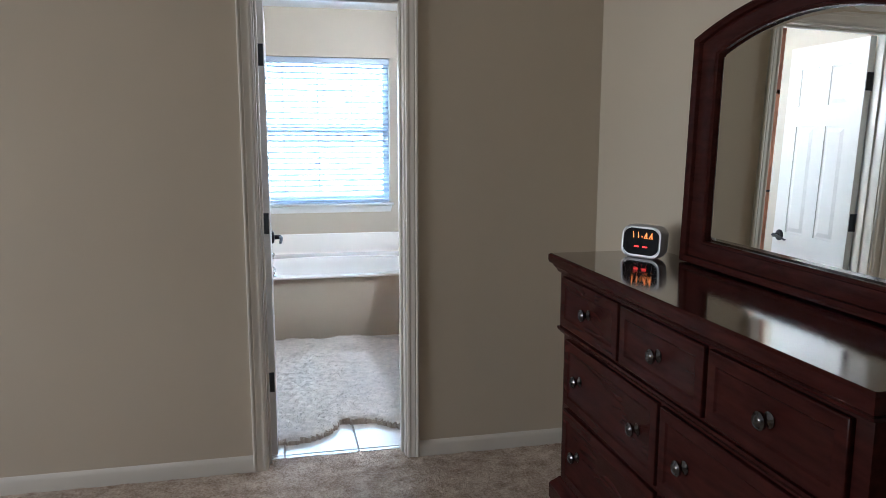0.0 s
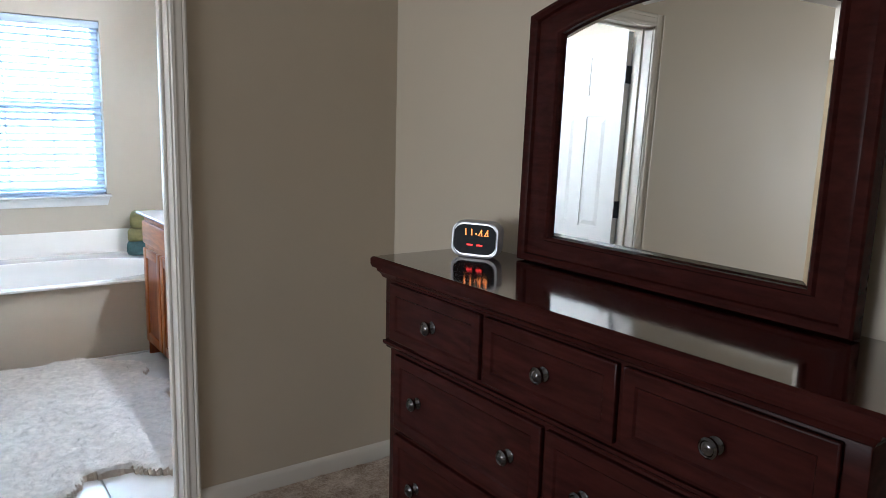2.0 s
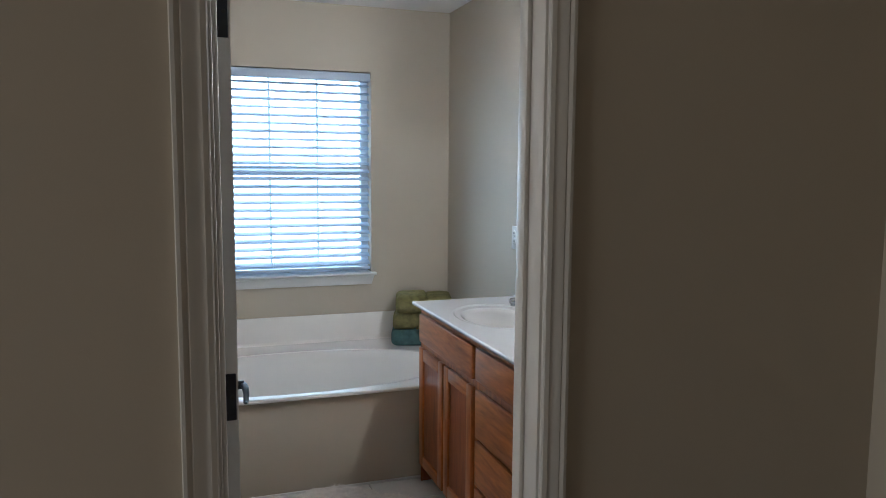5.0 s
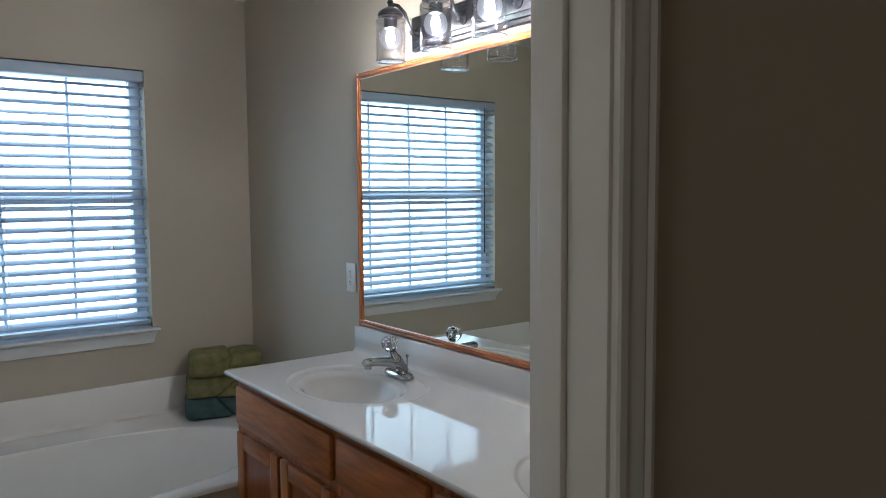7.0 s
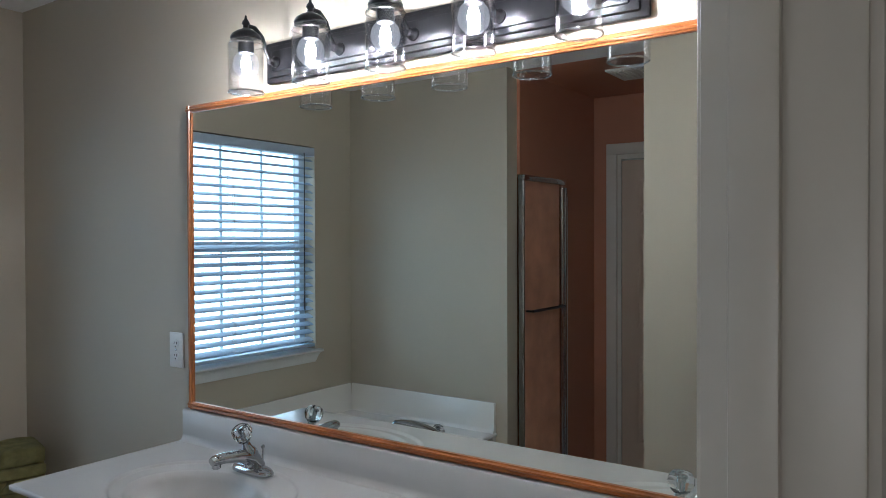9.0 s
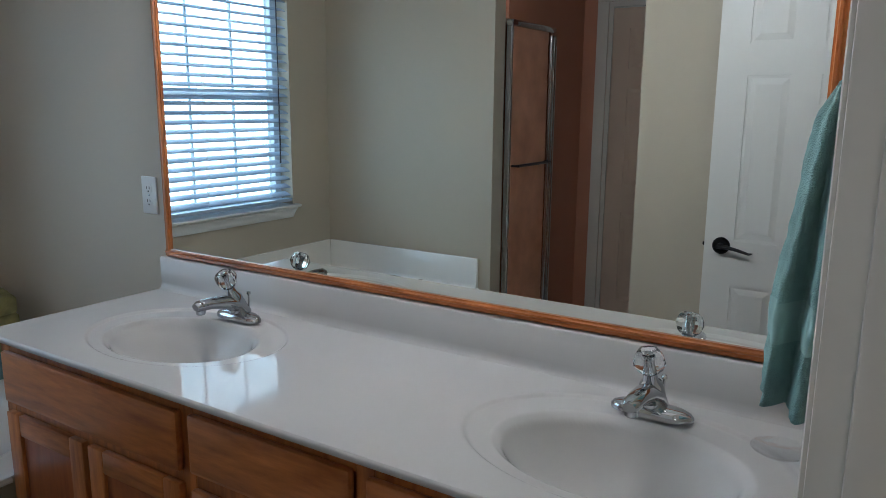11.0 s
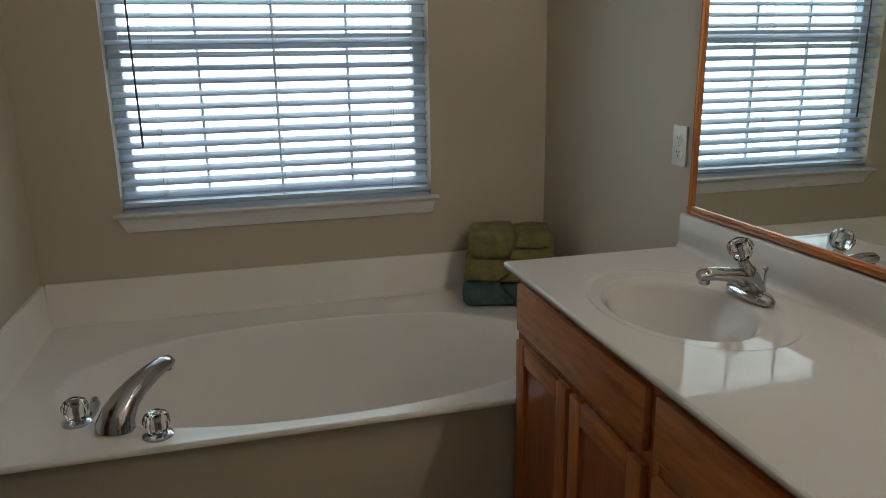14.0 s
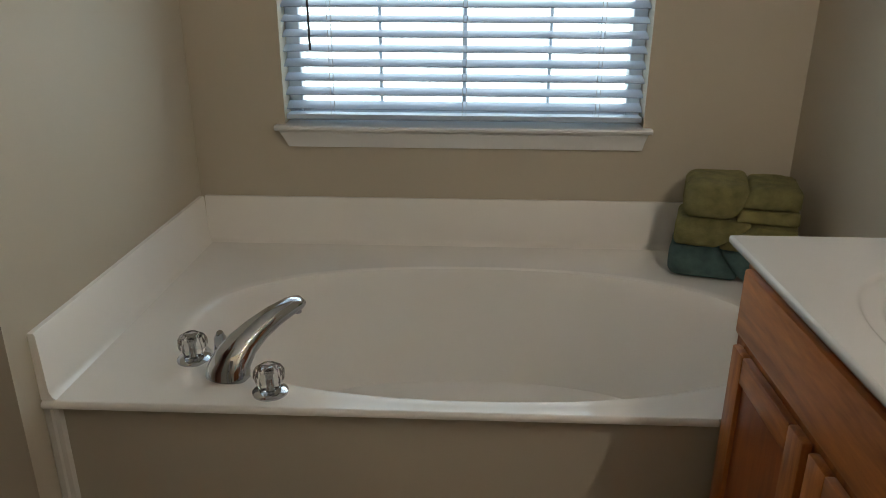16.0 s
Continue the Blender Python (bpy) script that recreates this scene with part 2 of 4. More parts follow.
def extrude_profile(bm, prof, axis, a0, a1):
    """Prism: a closed outline of (u, v) carried along an axis from a0 to a1. Axis x: (u, v) = (y, z); y: (x, z); z: (x, y)."""
    def put(u, v, a):
        return {"x": (a, u, v), "y": (u, a, v), "z": (u, v, a)}[axis]
    A = [bm.verts.new(put(u, v, a0)) for u, v in prof]
    B = [bm.verts.new(put(u, v, a1)) for u, v in prof]
    n = len(prof)
    for i in range(n):
        bm.faces.new((A[i], A[(i + 1) % n], B[(i + 1) % n], B[i]))
    bm.faces.new(A[::-1])
    bm.faces.new(B)


def panelled(bm, x0, x1, y0, y1, z0, z1, steps, bevel=0.004, facing=(-1, 0, 0)):
    """A board whose face has a recessed or raised field: steps of (inset, depth)."""
    old = set(bm.faces)
    box(bm, x0, x1, y0, y1, z0, z1, bevel)
    f = Vector(facing)
    bm.normal_update()
    face = max((q for q in bm.faces if q not in old and q.normal.dot(f) > 0.99), key=lambda q: q.calc_area())
    for inset, depth in steps:
        bmesh.ops.inset_region(bm, faces=[face], thickness=inset, depth=depth, use_even_offset=True)


def thing(name, loc=(0, 0, 0), label="", category="", group="", kind=""):
    ob = new(name)
    ob.empty_display_size = 0.05
    ob.location = loc
    return tagged(ob, label, category, group, kind)


def finish(bm, name, smooth=35):
    bmesh.ops.recalc_face_normals(bm, faces=bm.faces[:])
    bm.normal_update()
    lim = radians(smooth)
    for f in bm.faces:
        f.smooth = True
    for e in bm.edges:
        e.smooth = len(e.link_faces) == 2 and e.calc_face_angle(3.2) < lim
    me = bpy.data.meshes.new(name)
    bm.to_mesh(me)
    bm.free()
    return me


def root_of(ob):
    while ob.parent:
        ob = ob.parent
    return ob


def part(name, bm, material, parent, label="", local=False, smooth=35):
    """Links a bmesh, drawn in world metres, as one mesh under a thing or a part."""
    if not local:
        bm.transform(Matrix.Translation(-root_of(parent).location))
    me = finish(bm, name, smooth)
    me.materials.append(material)
    ob = new(name, me)
    ob.parent = parent
    return tagged(ob, label)


def solid(name, bm, material, label="", category="", kind="", smooth=35):
    me = finish(bm, name, smooth)
    me.materials.append(material)
    return tagged(new(name, me), label, category, "", kind)


def bm_():
    return bmesh.new()

# ---- large structure ----
WX = 2.14        # wall behind dresser and vanity
DY, BY = 3.61, 3.725   # two faces of the wall between bedroom and bathroom
TX = 0.165       # wall at the tub's end
WY = 6.66        # window wall
CZ = 2.44
OX0, OX1, HEAD = 0.649, 1.250, 1.995   # doorway
LX, LY = -4.6, -3.2
BX, PY = 0.505, 4.665   # wall behind the open door, and its end at the passage


def wall(name, boxes, material=PAINT, label="smooth beige painted wall"):
    bm = bm_()
    for b in boxes:
        box(bm, *b)
    return solid(name, bm, material, label, "wall", "structure")


wall("wall_doorway", [(LX, OX0 - 0.02, DY, BY, 0, CZ), (OX1 + 0.02, WX, DY, BY, 0, CZ), (OX0 - 0.02, OX1 + 0.02, DY, BY, HEAD + 0.02, CZ)])
wall("wall_east", [(WX, WX + 0.12, -0.0 + 0.93, WY + 0.14, 0, CZ)])
wall("wall_corner", [(1.46, 1.58, LY, 1.105, 0, CZ), (1.58, WX, 0.985, 1.105, 0, CZ)])
wall("wall_south", [(LX, 1.46, LY - 0.12, LY, 0, CZ)])
wall("wall_west", [(LX - 0.12, LX, LY - 0.12, 1.1, 0, CZ), (LX - 0.12, LX, 3.1, BY, 0, CZ), (LX - 0.12, LX, 1.1, 3.1, 0, 0.75), (LX - 0.12, LX, 1.1, 3.1, 2.15, CZ)])
# window wall with its opening
VX0, VX1, VZ0, VZ1 = 0.475, 1.648, 0.875, 2.062
wall("wall_window", [(TX - 0.11, VX0, WY, WY + 0.14, 0, CZ), (VX1, WX, WY, WY + 0.14, 0, CZ), (VX0, VX1, WY, WY + 0.14, 0, VZ0), (VX0, VX1, WY, WY + 0.14, VZ1, CZ)])
wall("wall_tub_end", [(TX - 0.11, TX, 5.538, WY, 0, CZ)])
wall("wall_bath_west", [(BX - 0.11, BX, BY, PY, 0, CZ), (TX - 0.11, BX - 0.11, PY - 0.11, PY, 0, CZ), (TX - 0.11, TX, BY, PY - 0.11, 0, CZ)])
# passage to the shower, its ceiling painted like its walls
wall("wall_passage_back", [(-1.06, -0.95, 3.9, 4.62, 0, CZ), (-1.06, -0.95, 5.36, 6.7, 0, CZ), (-1.06, -0.95, 4.62, 5.36, 2.06, CZ)], BROWN_PAINT, "dark terracotta painted passage wall")
wall("wall_passage_south", [(-0.95, TX - 0.11, 3.9, 4.0, 0, CZ)], BROWN_PAINT, "dark terracotta painted passage wall")
wall("wall_passage_north", [(-0.95, -0.47, 5.52, 5.62, 0, CZ), (-0.47, TX - 0.11, 5.52, 5.62, 1.875, CZ)], BROWN_PAINT, "dark terracotta painted passage wall")
wall("wall_shower", [(-0.95, TX - 0.11, 6.6, 6.7, 0, CZ)], BROWN_PAINT, "brown tiled-look shower wall")

bm = bm_()
box(bm, LX - 0.12, WX + 0.12, LY - 0.12, DY + 0.07, CZ, CZ + 0.1)
solid("ceiling_bedroom", bm, CEIL, "flat white painted ceiling", "ceiling", "structure")
bm = bm_()
box(bm, TX - 0.11, WX + 0.12, DY + 0.07, WY + 0.14, CZ, CZ + 0.1)
solid("ceiling", bm, CEIL, "flat white painted bathroom ceiling", "ceiling", "structure")

bm = bm_()
box(bm, -1.06, TX - 0.11, DY + 0.07, WY + 0.14, CZ, CZ + 0.1)
solid("ceiling_passage", bm, BROWN_PAINT, "dark terracotta painted passage ceiling", "ceiling", "structure")

# carpet with a trodden, uneven pile
bm = bm_()
nx, ny = 250, 250
x0, x1, y0, y1 = -1.9, WX, 0.4, 3.71
verts = [[None] * (ny + 1) for _ in range(nx + 1)]
for i in range(nx + 1):
    for j in range(ny + 1):
        x, y = x0 + (x1 - x0) * i / nx, y0 + (y1 - y0) * j / ny
        z = 0.006 * noise.noise((x * 12, y * 12, 0)) + 0.006 * noise.noise((x * 45, y * 45, 3)) + random.uniform(-0.003, 0.003)
        verts[i][j] = bm.verts.new((x, y, z))
for i in range(nx):
    for j in range(ny):
        bm.faces.new((verts[i][j], verts[i + 1][j], verts[i + 1][j + 1], verts[i][j + 1]))
box(bm, LX, WX, LY, 0.4, -0.06, 0.0)
box(bm, LX, -1.9, 0.4, 3.71, -0.06, 0.0)
solid("floor", bm, CARPET, "mottled taupe cut-pile carpet with footprints", "carpet", "structure", smooth=60)

bm = bm_()
box(bm, -1.06, WX, 3.71, WY, -0.08, -0.006)
bath_floor = solid("floor_bath", bm, GROUT, "white square floor tiles with grey joints", "floor", "structure")


def run_of_trim(name, prof, axis, a0, a1, label):
    bm = bm_()
    extrude_profile(bm, prof, axis, a0, a1)
    return solid(name, bm, TRIM, label, "trim", "structure", smooth=25)


# baseboards: outline (distance from the wall, height)
BASE = [(0, 0), (0.014, 0), (0.014, 0.052), (0.011, 0.060), (0.006, 0.068), (0, 0.072)]
CX0, CX1 = OX0 - 0.066, OX1 + 0.060    # outer edges of the casing
run_of_trim("baseboard_1", [(DY - u, v) for u, v in BASE], "x", LX, CX0, "white painted wooden baseboard")
run_of_trim("baseboard_2", [(DY - u, v) for u, v in BASE], "x", CX1, WX, "white painted wooden baseboard")
run_of_trim("baseboard_3", [(WX - u, v) for u, v in BASE], "y", 1.105, DY - 0.014, "white painted wooden baseboard")
run_of_trim("baseboard_4", [(1.46 - u, v) for u, v in BASE], "y", LY, 1.105, "white painted wooden baseboard")
run_of_trim("baseboard_5", [(BX + u, v) for u, v in BASE], "y", BY, PY, "white painted wooden baseboard")
run_of_trim("baseboard_6", [(1.105 + u, v) for u, v in BASE], "x", 1.46, WX - 0.014, "white painted wooden baseboard")

# ---- doorway: jambs, stops and casings ----


def casing_profile(w):
    """(across from the opening's edge, out from the wall)"""
    return [(0, 0), (0, 0.008), (0.003, 0.011), (0.012, 0.0125), (0.016, 0.0115), (0.022, 0.0115), (w * 0.5, 0.0135), (w * 0.68, 0.0150), (w * 0.72, 0.0138), (w * 0.80, 0.0165), (w - 0.008, 0.018), (w - 0.002, 0.0175), (w, 0.015), (w, 0)]


doorway = thing("door_frame", (0.95, DY, 0), "white moulded wooden frame of an open doorway", "door frame", kind="structure")
bm = bm_()
box(bm, OX1, OX1 + 0.02, DY, BY, 0, HEAD + 0.02, 0.002)
part("jamb", bm, TRIM, doorway)
bm = bm_()
box(bm, OX0 - 0.02, OX0, DY, BY, 0, HEAD + 0.02, 0.002)
part("jamb", bm, TRIM, doorway)
bm = bm_()
box(bm, OX0, OX1, DY, BY, HEAD, HEAD + 0.02, 0.002)
part("head_jamb", bm, TRIM, doorway)
SY0, SY1 = DY + 0.055, DY + 0.092
for a, b in ((OX0, OX0 + 0.011), (OX1 - 0.011, OX1)):
    bm = bm_()
    box(bm, a, b, SY0, SY1, 0, HEAD, 0.003)
    part("door_stop", bm, TRIM, doorway)
bm = bm_()
box(bm, OX0 + 0.011, OX1 - 0.011, SY0, SY1, HEAD - 0.011, HEAD, 0.003)
part("door_stop", bm, TRIM, doorway)
for face, out in ((DY, -1), (BY, 0.4)):
    for edge, sgn, w in ((OX0 - 0.006, -1, 0.060), (OX1 + 0.006, 1, 0.054)):
        bm = bm_()
        extrude_profile(bm, [(edge + sgn * u, face + out * v) for u, v in casing_profile(w)], "z", 0, HEAD + 0.006 + w)
        part("casing", bm, TRIM, doorway, smooth=22)
    bm = bm_()
    extrude_profile(bm, [(face + out * (v + 0.001), HEAD + 0.006 + u) for u, v in casing_profile(0.058)], "x", OX0 - 0.006, OX1 + 0.006)
    part("head_casing", bm, TRIM, doorway, smooth=22)


def hinge_at(parent, x, y, z):
    bm = bm_()
    box(bm, x - 0.0025, x + 0.001, y - 0.030, y, z - 0.045, z + 0.045, 0.0008, 1)
    sweep(bm, [(x - 0.004, y + 0.005, z - 0.046), (x - 0.004, y + 0.005, z + 0.046)], 0.006, 10)
    h = part("hinge", bm, HINGE, parent, "dark metal butt hinge", local=True)
    for k in (-0.03, 0.0, 0.03):
        bm = bm_()
        lathe(bm, (x - 0.0022, y - 0.017 + 0.006 * (1 if k else -1), z + k), (-1, 0, 0), [(0.004, 0), (0.0035, 0.0012), (0.001, 0.0014)], 8)
        part("screw", bm, SLOT, h, local=True)



# ---- six-panel doors ----


def six_panel_door(name, w, h, label, lever_mat, lever_z=0.93, lever_far=True, paint=DOORPAINT):
    """Leaf along +x from its hinge edge, faces to -y and +y; returned at the origin."""
    d = thing(name, (0, 0, 0), label, "door", kind="structure")
    th = 0.034
    bm = bm_()
    box(bm, 0, w, -th / 2 + 0.006, th / 2 - 0.006, 0.012, h)
    st = 0.105 if w > 0.55 else 0.09
    mid = 0.09
    rails = [(0.012, 0.21), (0.78, 0.95), (1.55, 1.66), (h - 0.12, h)]
    for f in (-1, 1):
        ya, yb = (-th / 2, -th / 2 + 0.006) if f < 0 else (th / 2 - 0.006, th / 2)
        for a, b in ((0, st), (w - st, w)):
            box(bm, a, b, ya, yb, 0.012, h)
        for a, b in rails:
            box(bm, st, w - st, ya, yb, a, b)
        for (a0, a1), (b0, b1) in zip(rails, rails[1:]):
            box(bm, w / 2 - mid / 2, w / 2 + mid / 2, ya, yb, a1, b0)
    part("leaf", bm, paint, d, local=True)
    for f in (-1, 1):
        for a, b in ((st, w / 2 - mid / 2), (w / 2 + mid / 2, w - st)):
            for (r0, r1), (s0, s1) in zip(rails, rails[1:]):
                bm = bm_()
                base, top = f * (th / 2 - 0.0065), f * (th / 2 - 0.001)
                o = [(a + 0.008, r1 + 0.008), (b - 0.008, r1 + 0.008), (b - 0.008, s0 - 0.008), (a + 0.008, s0 - 0.008)]
                k = 0.032
                i = [(a + k, r1 + k), (b - k, r1 + k), (b - k, s0 - k), (a + k, s0 - k)]
                A = [bm.verts.new((x, base, z)) for x, z in o]
                B = [bm.verts.new((x, top, z)) for x, z in i]
                for q in range(4):
                    bm.faces.new((A[q], A[(q + 1) % 4], B[(q + 1) % 4], B[q]))
                bm.faces.new(B)
                part("panel", bm, paint, d, local=True, smooth=10)
    bm = bm_()
    box(bm, w - 0.0005, w + 0.0012, -0.011, 0.011, lever_z - 0.028, lever_z + 0.028, 0.0005, 1)
    box(bm, w + 0.001, w + 0.009, -0.006, 0.006, lever_z - 0.007, lever_z + 0.007, 0.002, 1)
    part("latch", bm, lever_mat, d, "dark bronze latch plate and bolt", local=True)
    lx = w - 0.062
    for f in (-1, 1):
        bm = bm_()
        lathe(bm, (lx, f * th / 2, lever_z), (0, f, 0), [(0.032, 0), (0.032, 0.006), (0.026, 0.012), (0.012, 0.014), (0.011, 0.045), (0.0, 0.047)], 20)
        hd = part("lever_handle", bm, lever_mat, d, "dark bronze lever handle", local=True)
        bm = bm_()
        y = f * (th / 2 + 0.042)
        sweep(bm, [(lx + 0.006, y, lever_z), (lx - 0.03, y + f * 0.004, lever_z + 0.002), (lx - 0.07, y + f * 0.004, lever_z - 0.006), (lx - 0.105, y, lever_z - 0.016), (lx - 0.118, y, lever_z - 0.013)], [0.009, 0.009, 0.0075, 0.006, 0.003], 10, 0.8)
        part("lever", bm, lever_mat, hd, local=True)
    return d


bath_door = six_panel_door("door_1", 0.596, 1.985, "white six-panel door swung open into the bathroom", BRONZE)
bath_door.matrix_basis = pose(OX0 + 0.001, BY + 0.004, 0, 0, 0, 90) @ Matrix.Translation((0.004, -0.018, 0))
for hz in (0.352, 1.062, 1.768):
    hinge_at(bath_door, 0.0, 0.017, hz)
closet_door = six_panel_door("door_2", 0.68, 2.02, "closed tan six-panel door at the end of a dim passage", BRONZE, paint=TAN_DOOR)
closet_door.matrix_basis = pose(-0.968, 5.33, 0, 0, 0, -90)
bm = bm_()
for a, b in ((4.55, 4.62), (5.36, 5.43)):
    box(bm, -0.95, -0.934, a, b, 0, 2.06, 0.003)
box(bm, -0.95, -0.934, 4.55, 5.43, 2.06, 2.13, 0.003)
solid("trim_passage_door", bm, TRIM, "white painted casing round a closed door", "trim", "structure")
bm = bm_()
for a, b in ((4.62, 4.646), (5.334, 5.36)):
    box(bm, -1.05, -0.95, a, b, 0, 2.03)
box(bm, -1.05, -0.95, 4.62, 5.36, 2.03, 2.06)
solid("jamb_passage_door", bm, TRIM, "white painted jamb of a closed door", "trim", "structure")

# bright overcast distance outside the bathroom window
bm = bm_()
box(bm, -3.5, 5.5, 9.4, 9.42, -0.5, 5.5)
solid("backdrop_outside", bm, glow("bright_hazy_sky", (0.80, 0.93, 1.0), 4.7), "bright white hazy daylight outside", "backdrop", "structure")

# ---- bathroom window and blind ----
window = thing("window_1", (1.06, WY, VZ0), "white single-hung bathroom window with bright daylight behind", "window", kind="structure")
FY0, FY1 = WY + 0.085, WY + 0.135
bm = bm_()
for b in ((VX0, VX0 + 0.045, FY0, FY1, VZ0, VZ1), (VX1 - 0.045, VX1, FY0, FY1, VZ0, VZ1), (VX0 + 0.045, VX1 - 0.045, FY0, FY1, VZ0, VZ0 + 0.05), (VX0 + 0.045, VX1 - 0.045, FY0, FY1, VZ1 - 0.045, VZ1)):
    box(bm, *b, 0.003, 1)
part("window_frame", bm, VINYL, window)
bm = bm_()
box(bm, VX0 + 0.045, VX1 - 0.045, FY0 + 0.004, FY1 - 0.004, 1.455, 1.51, 0.003, 1)
part("meeting_rail", bm, VINYL, window)
for x in (0.785, 1.065, 1.345):
    for za, zb in ((VZ0 + 0.05, 1.455), (1.51, VZ1 - 0.045)):
        bm = bm_()
        box(bm, x - 0.005, x + 0.005, FY0 + 0.018, FY0 + 0.03, za, zb)
        part("muntin", bm, VINYL, window)
for za, zb in ((VZ0 + 0.05, 1.455), (1.51, VZ1 - 0.045)):
    bm = bm_()
    box(bm, VX0 + 0.045, VX1 - 0.045, FY0 + 0.034, FY0 + 0.038, za, zb)
    pane = part("pane", bm, GLASS, window)
    pane.visible_shadow = False
bm = bm_()
prof = [(WY + 0.08, 0.862), (WY + 0.08, 0.876), (WY - 0.036, 0.876), (WY - 0.042, 0.871), (WY - 0.042, 0.865), (WY - 0.036, 0.860), (WY, 0.860)]
extrude_profile(bm, prof, "x", VX0 - 0.001, VX1 + 0.001)
for a, b in ((0.447, VX0 - 0.001), (VX1 + 0.001, 1.672)):
    extrude_profile(bm, [(WY, 0.860), (WY, 0.876), (WY - 0.036, 0.876), (WY - 0.042, 0.871), (WY - 0.042, 0.865), (WY - 0.036, 0.860)], "x", a, b)
part("window_sill", bm, DOORPAINT, window, smooth=25)
bm = bm_()
A = [(WY, 0.860), (WY - 0.024, 0.860), (WY - 0.024, 0.85), (WY - 0.016, 0.835), (WY - 0.013, 0.815), (WY - 0.011, 0.803), (WY, 0.801)]
L = [bm.verts.new((0.457 + (0.86 - z) * 0.5, y, z)) for y, z in A]
R_ = [bm.verts.new((1.662 - (0.86 - z) * 0.25, y, z)) for y, z in A]
for i in range(len(A)):
    j = (i + 1) % len(A)
    bm.faces.new((L[i], L[j], R_[j], R_[i]))
bm.faces.new(L)
bm.faces.new(R_[::-1])
part("sill_apron", bm, DOORPAINT, window, smooth=25)

blind = thing("window_blind", (1.06, WY + 0.04, VZ0), "white two-inch horizontal blind lowered over the window, slats open", "blind")
BX0, BX1, BYc = VX0 + 0.008, VX1 - 0.008, WY + 0.030
bm = bm_()
box(bm, BX0 - 0.004, BX1 + 0.004, WY - 0.006, WY + 0.055, 2.008, 2.056, 0.004)
part("headrail", bm, SLAT, blind)
bm = bm_()
extrude_profile(bm, [(WY - 0.001, 0.893), (WY + 0.052, 0.893), (WY + 0.054, 0.899), (WY + 0.052, 0.909), (WY - 0.001, 0.909), (WY - 0.003, 0.902)], "x", BX0, BX1)
part("bottom_rail", bm, SLAT, blind, smooth=30)
N, TILT = 24, radians(21.5)
slat_mesh = None
for k in range(N):
    z = 0.936 + (1.985 - 0.936) * k / (N - 1)
    if slat_mesh is None:
        bm = bm_()
        cs = []
        for q in range(7):
            u = -0.0255 + 0.051 * q / 6
            c = 0.0035 * (1 - (u / 0.0255) ** 2)
            cs.append((u, c))
        prof = [(u * math.cos(TILT) - c * math.sin(TILT), u * math.sin(TILT) + c * math.cos(TILT)) for u, c in cs]
        prof += [(a + 0.0026 * math.sin(TILT), b - 0.0026) for a, b in prof[::-1]]
        extrude_profile(bm, prof, "x", BX0 - 1.06, BX1 - 1.06)
        slat_mesh = finish(bm, "slat", 40)
        slat_mesh.materials.append(SLAT)
    s = new("slat", slat_mesh)
    s.parent = blind
    s.location = (0, BYc - blind.location.y, z - blind.location.z)
    s.rotation_euler = (radians(random.uniform(-2.2, 2.2)), 0, radians(random.uniform(-0.12, 0.12)))
for x in (0.63, 1.06, 1.49):
    bm = bm_()
    for y in (BYc - 0.027, BYc + 0.027):
        sweep(bm, [(x, y, 0.90), (x, y, 2.02)], 0.0011, 5)
    sweep(bm, [(x + 0.012, BYc - 0.028, 0.90), (x + 0.012, BYc - 0.028, 2.02)], 0.0010, 5)
    part("ladder_cord", bm, CORD, blind)
bm = bm_()
sweep(bm, [(0.575, WY - 0.014, 1.115), (0.572, WY - 0.012, 1.5), (0.568, WY - 0.010, 2.02)], [0.0042, 0.0036, 0.003], 8)
part("tilt_wand", bm, WAND, blind, "slim dark tilt wand")

# ---- bathtub with deck, splash and panelled front ----
TZ, TFY = 0.467, 5.607
tub = thing("bathtub", (1.15, 6.1, 0), "cream oval drop-in bathtub with moulded deck and raised splash rim", "bathtub")
OCX, OCY, OA, OB = 1.12, 6.035, 0.77, 0.385
bm = bm_()
seg = 96


def oval(a, k, dz, shift=0.0, e=2.25):
    c, s = math.cos(a), math.sin(a)
    return (OCX + shift + OA * k * math.copysign(abs(c) ** (2 / e), c), OCY + OB * k * math.copysign(abs(s) ** (2 / e), s), TZ + dz)


X0, X1, Y0, Y1 = TX + 0.004, WX - 0.004, TFY, WY - 0.006


def rim(a):
    """Where the ray from the oval's middle meets the deck's edge."""
    c, s = math.cos(a), math.sin(a)
    ts = []
    if abs(c) > 1e-6:
        ts.append(((X1 if c > 0 else X0) - OCX) / c)
    if abs(s) > 1e-6:
        ts.append(((Y1 if s > 0 else Y0) - OCY) / s)
    t = min(ts)
    return (OCX + c * t, OCY + s * t, TZ)


angles = sorted([2 * math.pi * k / seg for k in range(seg)] + [math.atan2(y - OCY, x - OCX) % (2 * math.pi) for x in (X0, X1) for y in (Y0, Y1)])
levels = [None, (1.06, 0.0), (1.03, 0.003), (1.0, 0.0), (0.985, -0.012), (0.965, -0.05), (0.93, -0.16), (0.88, -0.28), (0.80, -0.36), (0.62, -0.395), (0.3, -0.40)]
rings = []
for lv in levels:
    row = []
    for a in angles:
        if lv is None:
            p = rim(a)
        else:
            oa = math.atan2(math.sin(a) / OB, math.cos(a) / OA)
            p = oval(oa, lv[0], lv[1])
        row.append(bm.verts.new(p))
    rings.append(row)
n = len(angles)
for a, b in zip(rings, rings[1:]):
    for k in range(n):
        bm.faces.new((a[k], a[(k + 1) % n], b[(k + 1) % n], b[k]))
bm.faces.new(rings[-1][::-1])
part("tub_shell", bm, TUBWHITE, tub, smooth=40)
bm = bm_()
